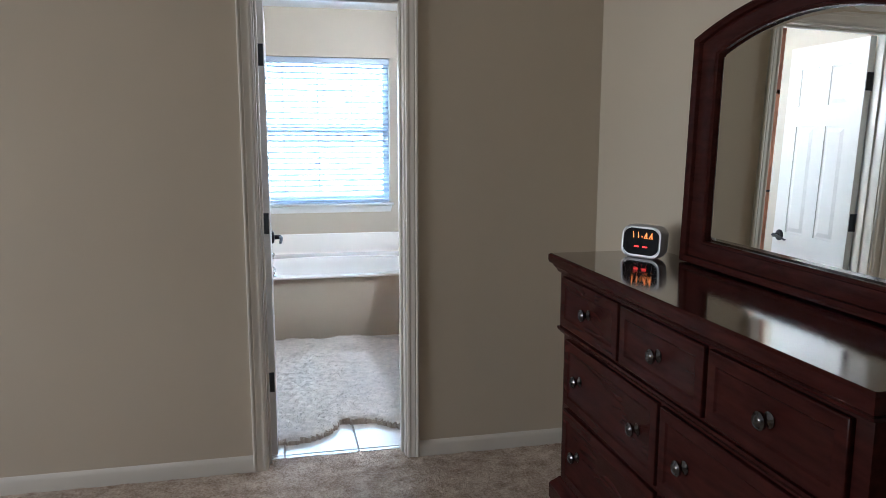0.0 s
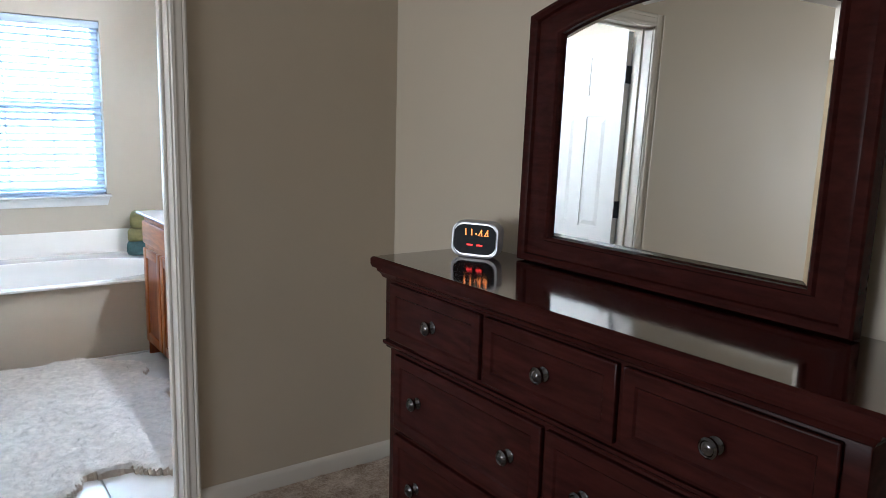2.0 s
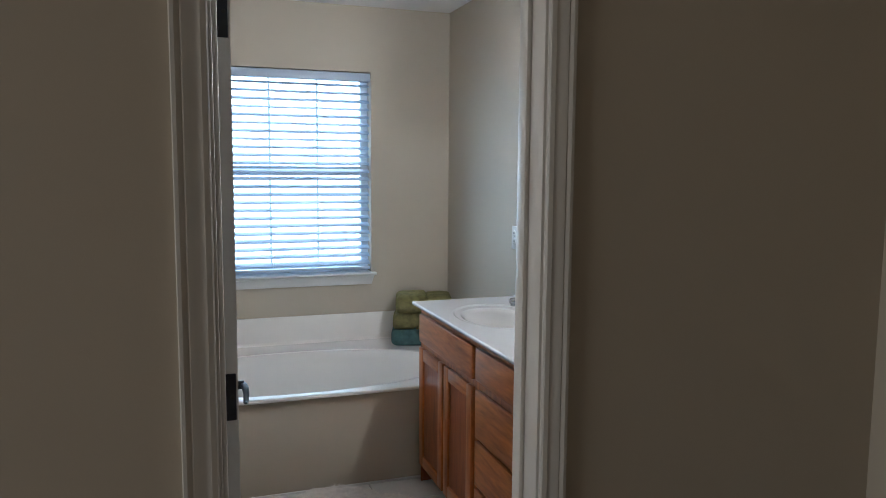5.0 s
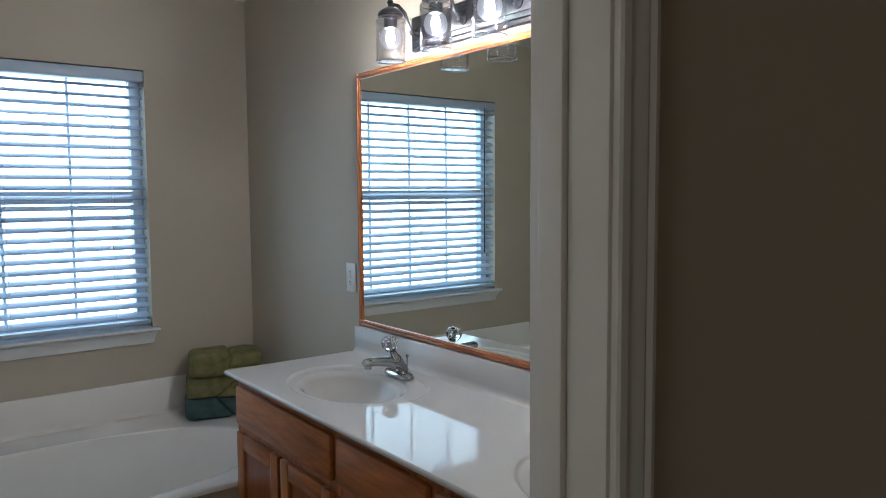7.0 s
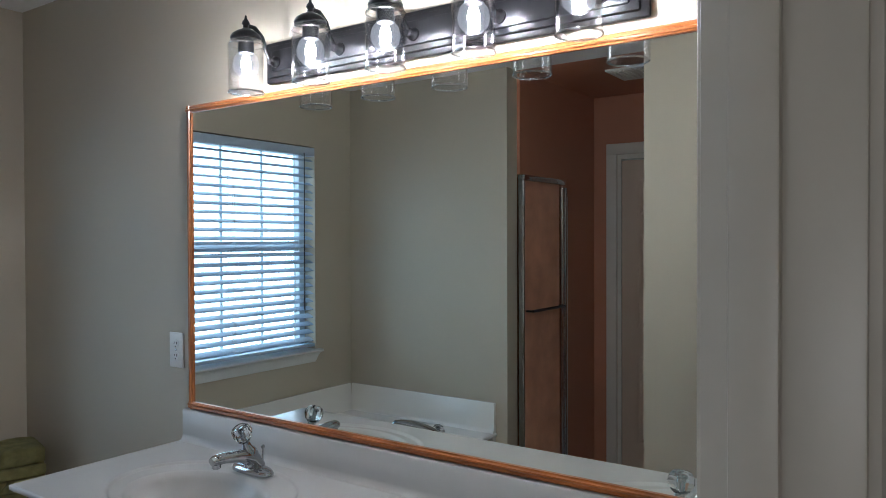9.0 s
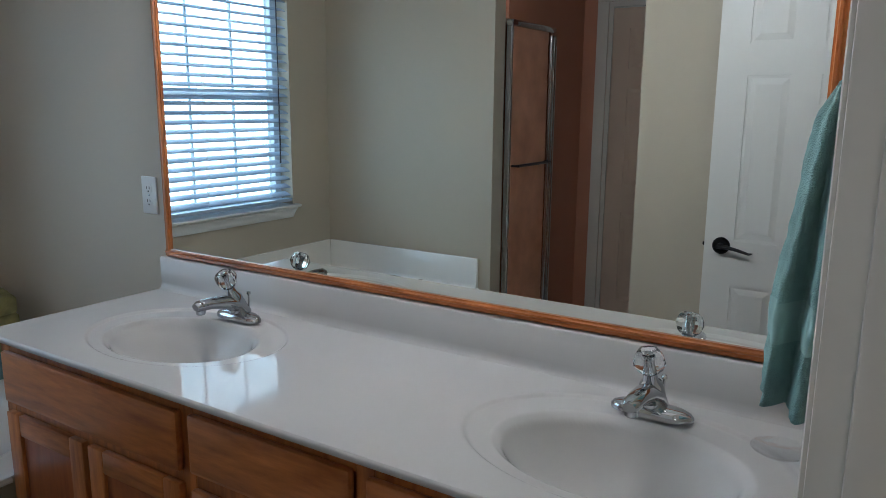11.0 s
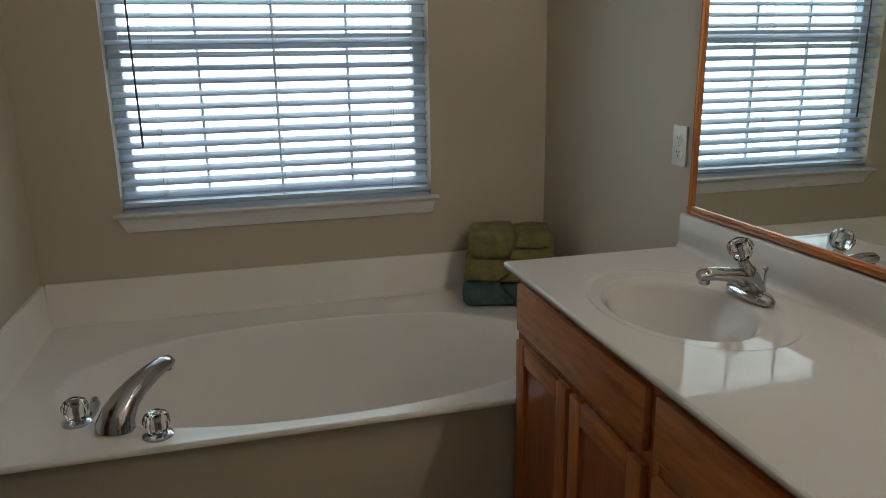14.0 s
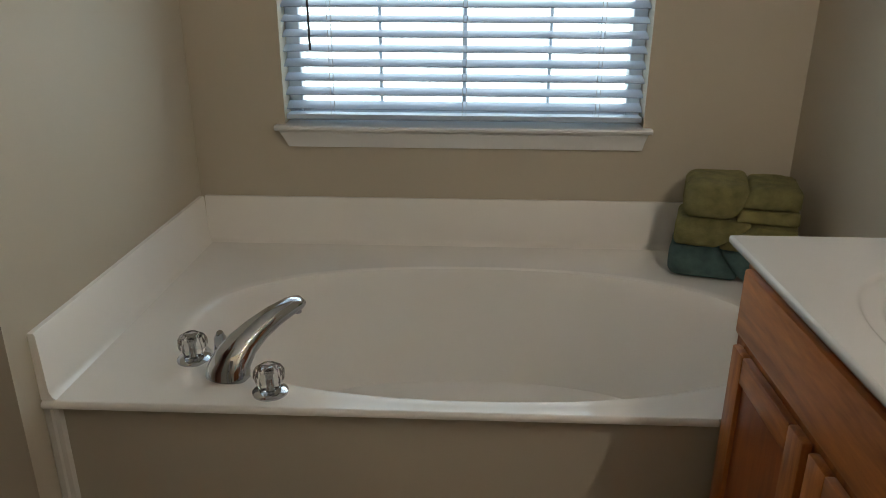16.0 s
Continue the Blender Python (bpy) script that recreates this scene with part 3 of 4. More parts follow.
extrude_profile(bm, [(TFY + 0.001, TZ - 0.001), (TFY - 0.006, TZ - 0.004), (TFY - 0.008, TZ - 0.010), (TFY - 0.006, TZ - 0.016), (TFY + 0.004, TZ - 0.019), (TFY + 0.03, TZ - 0.019), (TFY + 0.03, TZ - 0.001)], "x", X0, 1.625)
part("deck_lip", bm, TUBWHITE, tub, smooth=50)
bm = bm_()
SZ = 0.628
extrude_profile(bm, [(WY, TZ), (WY - 0.034, TZ), (WY - 0.026, TZ + 0.006), (WY - 0.020, TZ + 0.02), (WY - 0.016, SZ - 0.006), (WY - 0.012, SZ), (WY, SZ)], "x", TX + 0.018, WX)
part("back_splash", bm, TUBWHITE, tub, smooth=50)
bm = bm_()
extrude_profile(bm, [(TX, TZ), (TX + 0.034, TZ), (TX + 0.026, TZ + 0.006), (TX + 0.020, TZ + 0.02), (TX + 0.016, SZ - 0.006), (TX + 0.012, SZ), (TX, SZ)], "y", TFY + 0.004, WY - 0.018)
part("side_splash", bm, TUBWHITE, tub, smooth=50)
bm = bm_()
box(bm, TX, 1.70, TFY + 0.022, TFY + 0.052, 0, TZ - 0.02, 0.002)
part("front_panel", bm, PAINT, tub, "beige painted front panel", smooth=30)
bm = bm_()
extrude_profile(bm, [(TX, TFY + 0.023), (TX, TFY + 0.006), (TX + 0.004, TFY + 0.003), (TX + 0.016, TFY + 0.003), (TX + 0.020, TFY + 0.008), (TX + 0.03, TFY + 0.010), (TX + 0.034, TFY + 0.023)], "z", 0, TZ - 0.022)
part("corner_trim", bm, TRIM, tub, "white corner trim strip", smooth=25)
bm = bm_()
box(bm, TX + 0.034, 1.66, TFY + 0.014, TFY + 0.023, 0, 0.012, 0.003)
part("caulk_strip", bm, PLASTIC, tub)
bm = bm_()
lathe(bm, (OCX + 0.15, OCY, TZ - 0.4005), (0, 0, 1), [(0.036, 0), (0.036, 0.003), (0.028, 0.005), (0.0, 0.004)], 20)
part("drain", bm, CHROME, tub)


def acrylic_knob(name, parent, base, axis=(0, 0, 1), r=0.027, label="clear faceted acrylic knob"):
    """Faceted knob over a chrome core."""
    b, ax = Vector(base), Vector(axis).normalized()
    bm = bm_()
    lathe(bm, b, ax, [(0, 0), (r * 0.50, 0), (r * 0.82, r * 0.28), (r * 1.04, r * 0.80), (r * 1.0, r * 1.15), (r * 0.80, r * 1.52), (r * 0.52, r * 1.70), (0, r * 1.66)], 10, 0.10)
    k = part(name, bm, ACRYLIC, parent, label, smooth=1)
    bm = bm_()
    lathe(bm, b, ax, [(0, 0.001), (r * 0.30, 0.0012), (r * 0.26, r * 0.3), (r * 0.2, r * 0.5), (r * 0.2, r * 1.05), (r * 0.3, r * 1.1), (r * 0.3, r * 1.25), (0, r * 1.27)], 12)
    part("knob_core", bm, CHROME, k)
    return k


roman = thing("tub_faucet", (0.545, 5.715, TZ), "chrome roman tub spout with two clear acrylic knobs", "faucet")
sd = Vector((0.60, 0.80, 0)).normalized()
b0 = Vector((0.545, 5.732, TZ))
bm = bm_()
path = [b0 + sd * u + Vector((0, 0, w)) for u, w in ((-0.004, 0.0), (-0.002, 0.014), (0.012, 0.040), (0.042, 0.066), (0.085, 0.087), (0.135, 0.103), (0.185, 0.112), (0.215, 0.112), (0.228, 0.105))]
sweep(bm, path, [0.053, 0.051, 0.045, 0.038, 0.032, 0.028, 0.0245, 0.020, 0.011], 24, 0.80)
spout = part("spout", bm, CHROME, roman, smooth=60)
bm = bm_()
tip = b0 + sd * 0.208
lathe(bm, (tip.x, tip.y, TZ + 0.101), (0, 0, -1), [(0.011, 0), (0.011, 0.014), (0.008, 0.016), (0, 0.012)], 14)
part("aerator", bm, CHROME, spout)
for px, py in ((0.434, 5.806), (0.657, 5.667)):
    bm = bm_()
    lathe(bm, (px, py, TZ), (0, 0, 1), [(0.040, 0), (0.040, 0.004), (0.034, 0.009), (0.020, 0.0105), (0.016, 0.0075), (0, 0.0075)], 24)
    esc = part("escutcheon", bm, CHROME, roman)
    acrylic_knob("knob", esc, (px, py, TZ + 0.008), r=0.036)

trip = thing("overflow_lever", (0.47, 5.90, TZ - 0.06), "small chrome overflow lever inside the tub", "tub drain lever")
bm = bm_()
lathe(bm, (0.415, 5.93, TZ - 0.07), (1, 0.2, 0.2), [(0.034, 0), (0.034, 0.006), (0.026, 0.012), (0, 0.014)], 20)
plate = part("overflow_plate", bm, CHROME, trip)
bm = bm_()
sweep(bm, [(0.428, 5.932, TZ - 0.066), (0.442, 5.930, TZ - 0.048), (0.452, 5.927, TZ - 0.026), (0.458, 5.922, TZ - 0.002), (0.460, 5.918, TZ + 0.016)], [0.007, 0.008, 0.014, 0.018, 0.009], 14, 0.85)
part("lever", bm, CHROME, trip)

# ---- folded towels on the tub deck ----


def cloth_slab(x0, x1, y0, y1, z0, z1, seed, lean=(0.0, 0.0), ribs=False, round_off=0.27):
    """One soft layer of folded terry: rounded, a little uneven, its ends leaning."""
    bm = bm_()
    h = z1 - z0
    box(bm, x0, x1, y0, y1, z0, z1, h * round_off, 5)
    bmesh.ops.subdivide_edges(bm, edges=[e for e in bm.edges if e.calc_length() > 0.03], cuts=22, use_grid_fill=True)
    off = Vector((seed * 3.7, seed * 1.9, seed * 5.3))
    for v in bm.verts:
        c = v.co.copy()
        u = (c.x - x0) / (x1 - x0)
        up = (c.z - z0) / h
        v.co.x += (lean[0] * (1 - u) + lean[1] * u) * (up - 0.5) + 0.005 * noise.noise(c * 14 + off)
        v.co.y += 0.006 * noise.noise(c * 13 + off * 2) + 0.002 * noise.noise(c * 80)
        v.co.z += (0.007 * noise.noise(c * 10 + off) + 0.002 * noise.noise(c * 80 + off)) * up
        if ribs and u > 0.25:
            v.co.y -= 0.0022 * math.sin(c.x * 2 * math.pi / 0.011) * up
            v.co.z += 0.0022 * math.sin(c.x * 2 * math.pi / 0.011) * up
    return bm


def folded_towel(name, x, y, z, w, h, material, label, rz, fold_x, slant, layers):
    """A rounded folded end, and the layers beside it: (part name, z0, z1, front, ribs)."""
    t = thing(name, (x, y, z), label, "towel", "stacked folded towels")
    t.rotation_euler = (0, 0, radians(rz))
    d = 0.108
    part("folded_end", cloth_slab(-w / 2, fold_x, -d, d, 0.001, h, z * 7, (0.0, slant), False, 0.30), material, t, local=True, smooth=180)
    for k, (nm, z0, z1, front, ribs) in enumerate(layers):
        x0 = fold_x + slant * ((z0 + z1) / 2 / h - 0.5) - 0.002
        part(nm, cloth_slab(x0, w / 2, -d + front, d - 0.004 * k, z0, z1, k + z * 11, (slant * (z1 - z0) / h, 0.0), ribs, 0.26), material, t, local=True, smooth=180)
    return t


folded_towel("bath_towel", 1.905, 6.450, TZ, 0.355, 0.098, TEAL_DARK, "deep teal folded bath towel at the bottom of a stack", -17, 0.0, -0.09, [
    ("over_flap", 0.001, 0.092, 0.003, False)])
folded_towel("bath_towel", 1.910, 6.455, TZ + 0.096, 0.345, 0.092, OLIVE_DARK, "olive green folded bath towel in the middle of a stack", -19, 0.01, 0.11, [
    ("under_fold", 0.001, 0.048, 0.004, False), ("over_flap", 0.046, 0.089, 0.0, False)])
folded_towel("bath_towel", 1.915, 6.460, TZ + 0.186, 0.325, 0.115, OLIVE, "olive green folded bath towel on top of a stack", -15, 0.01, 0.035, [
    ("under_fold", 0.001, 0.042, 0.002, False), ("ribbed_fold", 0.040, 0.106, 0.012, True)])

# ---- vanity cabinet, worktop and sinks ----
VF = 1.632        # face frame
VTOP = 0.876
vanity = thing("vanity_cabinet", (1.88, 4.68, 0), "honey oak bathroom vanity cabinet with doors and drawers", "cabinet")
bm = bm_()
box(bm, VF + 0.02, WX - 0.004, BY + 0.004, 5.585, 0.09, 0.66)
box(bm, VF + 0.02, VF + 0.035, BY + 0.004, 5.585, 0.66, 0.857)
box(bm, WX - 0.02, WX - 0.004, BY + 0.004, 5.585, 0.66, 0.857)
box(bm, VF + 0.035, WX - 0.02, 5.57, 5.585, 0.66, 0.857)
box(bm, VF + 0.035, WX - 0.02, BY + 0.004, BY + 0.02, 0.66, 0.857)
part("body", bm, OAK_UP, vanity)
bm = bm_()
for a, b in ((BY + 0.004, BY + 0.04), (4.395, 4.435), (4.86, 4.90), (5.555, 5.592)):
    box(bm, VF, VF + 0.02, a, b, 0.085, 0.859, 0.001, 1)
for a, b in ((BY + 0.04, 4.395), (4.435, 4.86), (4.90, 5.555)):
    for c, d in ((0.085, 0.11), (0.655, 0.70), (0.82, 0.859)):
        box(bm, VF + 0.0005, VF + 0.02, a, b, c, d, 0.001, 1)
part("face_frame", bm, OAK_UP, vanity)
bm = bm_()
box(bm, VF + 0.07, VF + 0.085, BY + 0.004, 5.585, 0, 0.09)
part("toe_kick", bm, OAK_DARKER, vanity)
bm = bm_()
box(bm, VF + 0.0, WX - 0.004, 5.5855, 5.596, 0.0, 0.859, 0.001, 1)
part("end_panel", bm, OAK_DARKER, vanity)


def drawer_front(y0, y1, z0, z1):
    bm = bm_()
    panelled(bm, VF - 0.019, VF - 0.001, y0, y1, z0, z1, [(0.006, 0.0025)], 0.006)
    part("drawer_front", bm, OAK, vanity, smooth=25)


def cabinet_door(y0, y1, z0, z1):
    bm = bm_()
    sw = 0.056
    for a, b in ((y0, y0 + sw), (y1 - sw, y1)):
        box(bm, VF - 0.019, VF - 0.001, a, b, z0, z1, 0.004)
    d = part("door", bm, OAK_UP, vanity)
    for a, b in ((z0, z0 + sw), (z1 - sw, z1)):
        bm = bm_()
        box(bm, VF - 0.0187, VF - 0.0013, y0 + sw - 0.0004, y1 - sw + 0.0004, a, b, 0.004)
        part("rail", bm, OAK, d)
    bm = bm_()
    panelled(bm, VF - 0.0095, VF - 0.002, y0 + sw - 0.003, y1 - sw + 0.003, z0 + sw - 0.003, z1 - sw + 0.003, [(0.004, 0.0)], 0.0)
    part("panel", bm, OAK_DARKER, d)


drawer_front(4.892, 5.568, 0.692, 0.825)
drawer_front(4.437, 4.857, 0.700, 0.828)
drawer_front(BY + 0.03, 4.402, 0.695, 0.826)
for a, b in ((5.238, 5.568), (4.892, 5.218)):
    cabinet_door(a, b, 0.098, 0.665)
for a, b in ((4.098, 4.402), (BY + 0.03, 4.080)):
    cabinet_door(a, b, 0.098, 0.665)
for a, b in ((0.478, 0.665), (0.29, 0.464), (0.098, 0.276)):
    drawer_front(4.437, 4.857, a, b)

top = thing("countertop", (1.87, 4.68, 0.845), "cream cultured marble double-sink countertop with backsplash", "countertop")
CF, CB, CL, CR = 1.590, WX - 0.003, BY + 0.003, 5.612
S1, S2, SX = 5.165, 4.055, 1.845


def bowl_depth(x, y):
    """Height of the moulded worktop at x, y relative to its plain surface."""
    z = 0.0
    for cy in (S1, S2):
        q = math.hypot((x - SX) / 0.142, (y - cy) / 0.200)
        o = math.hypot((x - SX - 0.02) / 0.205, (y - cy) / 0.285)
        if q < 1.0:
            z = -0.018 - 0.100 * (1 - q ** 2.4) ** 0.85
        elif q < 1.10:
            z = -0.012 * (1.10 - q) / 0.10 - 0.006
        elif o < 1.0:
            z = -0.006 * min(1, (1 - o) / 0.035)
    return z


bm = bm_()
nx, ny = 130, 430
grid = [[bm.verts.new((CF + 0.006 + (CB - CF - 0.006) * i / nx, CL + (CR - 0.006 - CL) * j / ny, 0)) for j in range(ny + 1)] for i in range(nx + 1)]
for row in grid:
    for v in row:
        v.co.z = VTOP + bowl_depth(v.co.x, v.co.y)
for i in range(nx):
    for j in range(ny):
        bm.faces.new((grid[i][j], grid[i + 1][j], grid[i + 1][j + 1], grid[i][j + 1]))
part("sink_top", bm, MARBLE, top, smooth=70)
bm = bm_()
extrude_profile(bm, [(CF + 0.0065, VTOP), (CF + 0.002, VTOP - 0.002), (CF, VTOP - 0.005), (CF + 0.001, VTOP - 0.013), (CF + 0.005, VTOP - 0.016), (CF + 0.045, VTOP - 0.016), (CF + 0.045, VTOP - 0.013), (CF + 0.0065, VTOP - 0.009)], "y", CL, CR - 0.0062)
part("front_edge", bm, MARBLE, top, smooth=60)
bm = bm_()
extrude_profile(bm, [(CR - 0.0065, VTOP), (CR - 0.002, VTOP - 0.002), (CR, VTOP - 0.005), (CR - 0.001, VTOP - 0.013), (CR - 0.03, VTOP - 0.016), (CR - 0.03, VTOP - 0.013), (CR - 0.0065, VTOP - 0.009)], "x", CF + 0.003, CB)
part("end_edge", bm, MARBLE, top, smooth=60)
bm = bm_()
BSX = WX - 0.022
extrude_profile(bm, [(CB + 0.001, VTOP - 0.002), (BSX - 0.016, VTOP - 0.002), (BSX - 0.008, VTOP + 0.002), (BSX - 0.002, VTOP + 0.010), (BSX, VTOP + 0.022), (BSX, VTOP + 0.096), (BSX + 0.004, VTOP + 0.101), (CB + 0.001, VTOP + 0.101)], "y", CL, 5.600)
part("backsplash", bm, MARBLE, top, smooth=60)
for cy in (S1, S2):
    bm = bm_()
    lathe(bm, (SX, cy, VTOP - 0.1175), (0, 0, 1), [(0.022, 0), (0.022, 0.002), (0.017, 0.0035), (0.012, 0.001), (0, 0.001)], 20)
    part("drain", bm, CHROME, top)


def basin_faucet(cy, label):
    fx = 2.028
    f = thing("basin_faucet", (fx, cy, VTOP), label, "faucet", "faucets on the vanity")
    bm = bm_()
    prof = [(1.0, 0), (1.0, 0.008), (0.93, 0.014), (0.80, 0.018), (0.4, 0.021), (0.0, 0.022)]
    rows = []
    for k, h in prof[:-1]:
        rows.append([bm.verts.new((fx + 0.027 * k * math.sin(a), cy + 0.078 * k * math.copysign(abs(math.cos(a)) ** 0.75, math.cos(a)), VTOP + h)) for a in (2 * math.pi * i / 28 for i in range(28))])
    for a, b in zip(rows, rows[1:]):
        for i in range(28):
            bm.faces.new((a[i], a[(i + 1) % 28], b[(i + 1) % 28], b[i]))
    bm.faces.new(rows[0][::-1])
    bm.faces.new(rows[-1])
    part("base_plate", bm, CHROME, f, smooth=50)
    bm = bm_()
    sweep(bm, [(fx + 0.012, cy, VTOP + 0.012), (fx - 0.008, cy, VTOP + 0.040), (fx - 0.045, cy, VTOP + 0.055), (fx - 0.095, cy, VTOP + 0.062), (fx - 0.128, cy, VTOP + 0.062), (fx - 0.137, cy, VTOP + 0.060)], [0.029, 0.026, 0.021, 0.018, 0.0165, 0.012], 18, 0.85)
    sp = part("spout", bm, CHROME, f, smooth=60)
    bm = bm_()
    lathe(bm, (fx - 0.122, cy, VTOP + 0.054), (0, 0, -1), [(0.012, 0), (0.012, 0.012), (0.010, 0.014), (0, 0.011)], 14)
    part("aerator", bm, CHROME, sp)
    bm = bm_()
    lathe(bm, (fx + 0.006, cy, VTOP + 0.014), (-0.42, 0, 1), [(0.026, 0), (0.025, 0.030), (0.021, 0.055), (0.014, 0.064), (0.011, 0.084), (0, 0.085)], 20)
    part("valve_body", bm, CHROME, f, smooth=50)
    acrylic_knob("knob", f, (fx - 0.026, cy, VTOP + 0.091), (-0.42, 0, 1), r=0.029)
    bm = bm_()
    sweep(bm, [(fx + 0.026, cy - 0.012, VTOP + 0.018), (fx + 0.027, cy - 0.012, VTOP + 0.060)], 0.0025, 8)
    lathe(bm, (fx + 0.027, cy - 0.012, VTOP + 0.060), (0, 0, 1), [(0.003, 0), (0.006, 0.004), (0.005, 0.010), (0, 0.012)], 10)
    part("pop_up_rod", bm, CHROME, f)
    return f


basin_faucet(S1 - 0.005, "chrome faucet with clear knob at the sink beside the tub")
basin_faucet(S2 - 0.005, "chrome faucet with clear knob at the sink beside the hand towel")

dish = thing("soap_dish", (1.93, 3.815, VTOP - 0.0005), "small shallow clear soap dish on the vanity top", "soap dish")
bm = bm_()
lathe(bm, (1.985, 3.822, VTOP + 0.0005), (0, 0, 1), [(0.025, 0), (0.034, 0.002), (0.045, 0.009), (0.047, 0.010), (0.044, 0.009), (0.033, 0.004), (0.0, 0.003)], 28)
part("dish", bm, SHADEGLASS, dish)

# ---- bathroom mirror with oak frame ----
MZ0, MZ1, MY0, MY1 = 0.981, 1.946, 3.80, 5.578
bmir = thing("vanity_mirror", (WX, (MY0 + MY1) / 2, MZ0), "wide wall mirror in a thin honey oak frame", "mirror")
bm = bm_()
box(bm, WX - 0.010, WX - 0.004, MY0 + 0.01, MY1 - 0.01, MZ0 + 0.01, MZ1 - 0.01)
part("mirror_glass", bm, BATH_MIRROR, bmir)
fw = 0.022
FP = [(0, 0), (0, 0.011), (0.004, 0.014), (0.009, 0.013), (0.012, 0.016), (0.016, 0.016), (0.018, 0.012), (fw, 0.011), (fw, 0)]
for sgn, edge in ((1, MY0), (-1, MY1)):
    bm = bm_()
    extrude_profile(bm, [(WX - 0.003 - v, edge + sgn * u) for u, v in FP], "z", MZ0, MZ1)
    part("frame_side", bm, OAK_UP, bmir, smooth=25)
for sgn, edge in ((1, MZ0), (-1, MZ1)):
    bm = bm_()
    extrude_profile(bm, [(WX - 0.0036 - v, edge + sgn * u) for u, v in FP], "y", MY0 + 0.0005, MY1 - 0.0005)
    part("frame_rail", bm, OAK, bmir, smooth=25)

# ---- light bar over the mirror ----
bar = thing("vanity_light", (WX, 4.635, 2.02), "dark bronze five-lamp vanity light with clear glass shades, lit", "wall light")
for nm, d, w, h in (("back_plate", 0.018, 0.565, 0.058), ("plate_step", 0.028, 0.548, 0.045), ("plate_panel", 0.034, 0.528, 0.030)):
    bm = bm_()
    box(bm, WX - d, WX - d + 0.0165, 4.635 - w, 4.635 + w, 2.027 - h, 2.027 + h, 0.005)
    part(nm, bm, BRONZE, bar)
LZ = -0.007
for k in range(5):
    y, lx = 5.140 - 0.2434 * k, 1.998
    bm = bm_()
    sweep(bm, [(WX - 0.034, y, 2.022), (WX - 0.055, y, 2.022), (WX - 0.071, y, 2.044), (WX - 0.086, y, 2.080), (WX - 0.112, y, 2.100), (lx + 0.012, y, 2.100), (lx, y, 2.086)], 0.0062, 10)
    lathe(bm, (WX - 0.033, y, 2.022), (-1, 0, 0), [(0.017, 0), (0.017, 0.006), (0.011, 0.012), (0.009, 0.020), (0.012, 0.024), (0.009, 0.030), (0, 0.031)], 14)
    arm = part("lamp_arm", bm, BRONZE, bar)
    bm = bm_()
    lathe(bm, (lx, y, 2.030 + LZ), (0, 0, 1), [(0.019, 0), (0.021, 0.003), (0.021, 0.036), (0.040, 0.037), (0.042, 0.042), (0.038, 0.051), (0.026, 0.060), (0.012, 0.066), (0.008, 0.070), (0.007, 0.076), (0.011, 0.081), (0.009, 0.087), (0.004, 0.094), (0.0025, 0.103), (0, 0.104)], 20)
    part("socket_cap", bm, BRONZE, arm)
    bm = bm_()
    lathe(bm, (lx, y, 1.925 + LZ), (0, 0, 1), [(0.048, 0), (0.048, 0.128), (0.044, 0.138), (0.022, 0.1435), (0.022, 0.141), (0.043, 0.135), (0.0455, 0.127), (0.0455, 0.0), (0.048, 0.0)], 28)
    sh = part("shade", bm, SHADEGLASS, arm, "clear glass cylinder shade", smooth=50)
    for h, rr in ((0.0, 0.0024), (0.128, 0.0016)):
        bm = bm_()
        sweep(bm, [(lx + 0.0468 * math.cos(a), y + 0.0468 * math.sin(a), 1.925 + LZ + h) for a in (2 * math.pi * q / 28 for q in range(29))], rr, 8, cap=False)
        part("glass_rim", bm, RIMGLASS, sh, smooth=80)
    bm = bm_()
    lathe(bm, (lx, y, 1.964 + LZ), (0, 0, 1), [(0.004, 0), (0.019, 0.005), (0.031, 0.018), (0.0355, 0.036), (0.031, 0.055), (0.021, 0.068), (0.014, 0.074), (0.013, 0.078)], 24)
    part("bulb", bm, BULBGLASS, arm, "clear globe bulb", smooth=80)
    bm = bm_()
    lathe(bm, (lx, y, 1.980 + LZ), (0, 0, 1), [(0.003, 0.003), (0.010, 0.006), (0.014, 0.018), (0.012, 0.030), (0.007, 0.044), (0, 0.050)], 12)
    part("filament", bm, BULB, arm, "glowing filament")

# ---- outlet ----
outlet = thing("wall_outlet", (WX, 5.655, 1.16), "white duplex outlet plate beside the mirror", "outlet")
bm = bm_()
box(bm, WX - 0.006, WX, 5.62, 5.69, 1.1025, 1.2175, 0.0025)
part("plate", bm, PLASTIC, outlet)
for dz in (-0.02, 0.02):
    bm = bm_()
    lathe(bm, (WX - 0.006, 5.655, 1.16 + dz), (-1, 0, 0), [(0.0165, 0), (0.0165, 0.0015), (0.015, 0.002), (0, 0.002)], 20)
    rc = part("receptacle", bm, PLASTIC, outlet)
    bm = bm_()
    for dy in (-0.006, 0.006):
        box(bm, WX - 0.0086, WX - 0.0078, 5.655 + dy - 0.0012, 5.655 + dy + 0.0012, 1.163 + dz - 0.004, 1.163 + dz + 0.004)
    lathe(bm, (WX - 0.0078, 5.655, 1.152 + dz), (-1, 0, 0), [(0.0026, 0), (0.0026, 0.0008), (0, 0.0008)], 10)
    part("slots", bm, SLOT, rc)
bm = bm_()
lathe(bm, (WX - 0.006, 5.655, 1.16), (-1, 0, 0), [(0.003, 0), (0.0025, 0.001), (0, 0.0012)], 10)
part("screw", bm, CHROME, outlet)

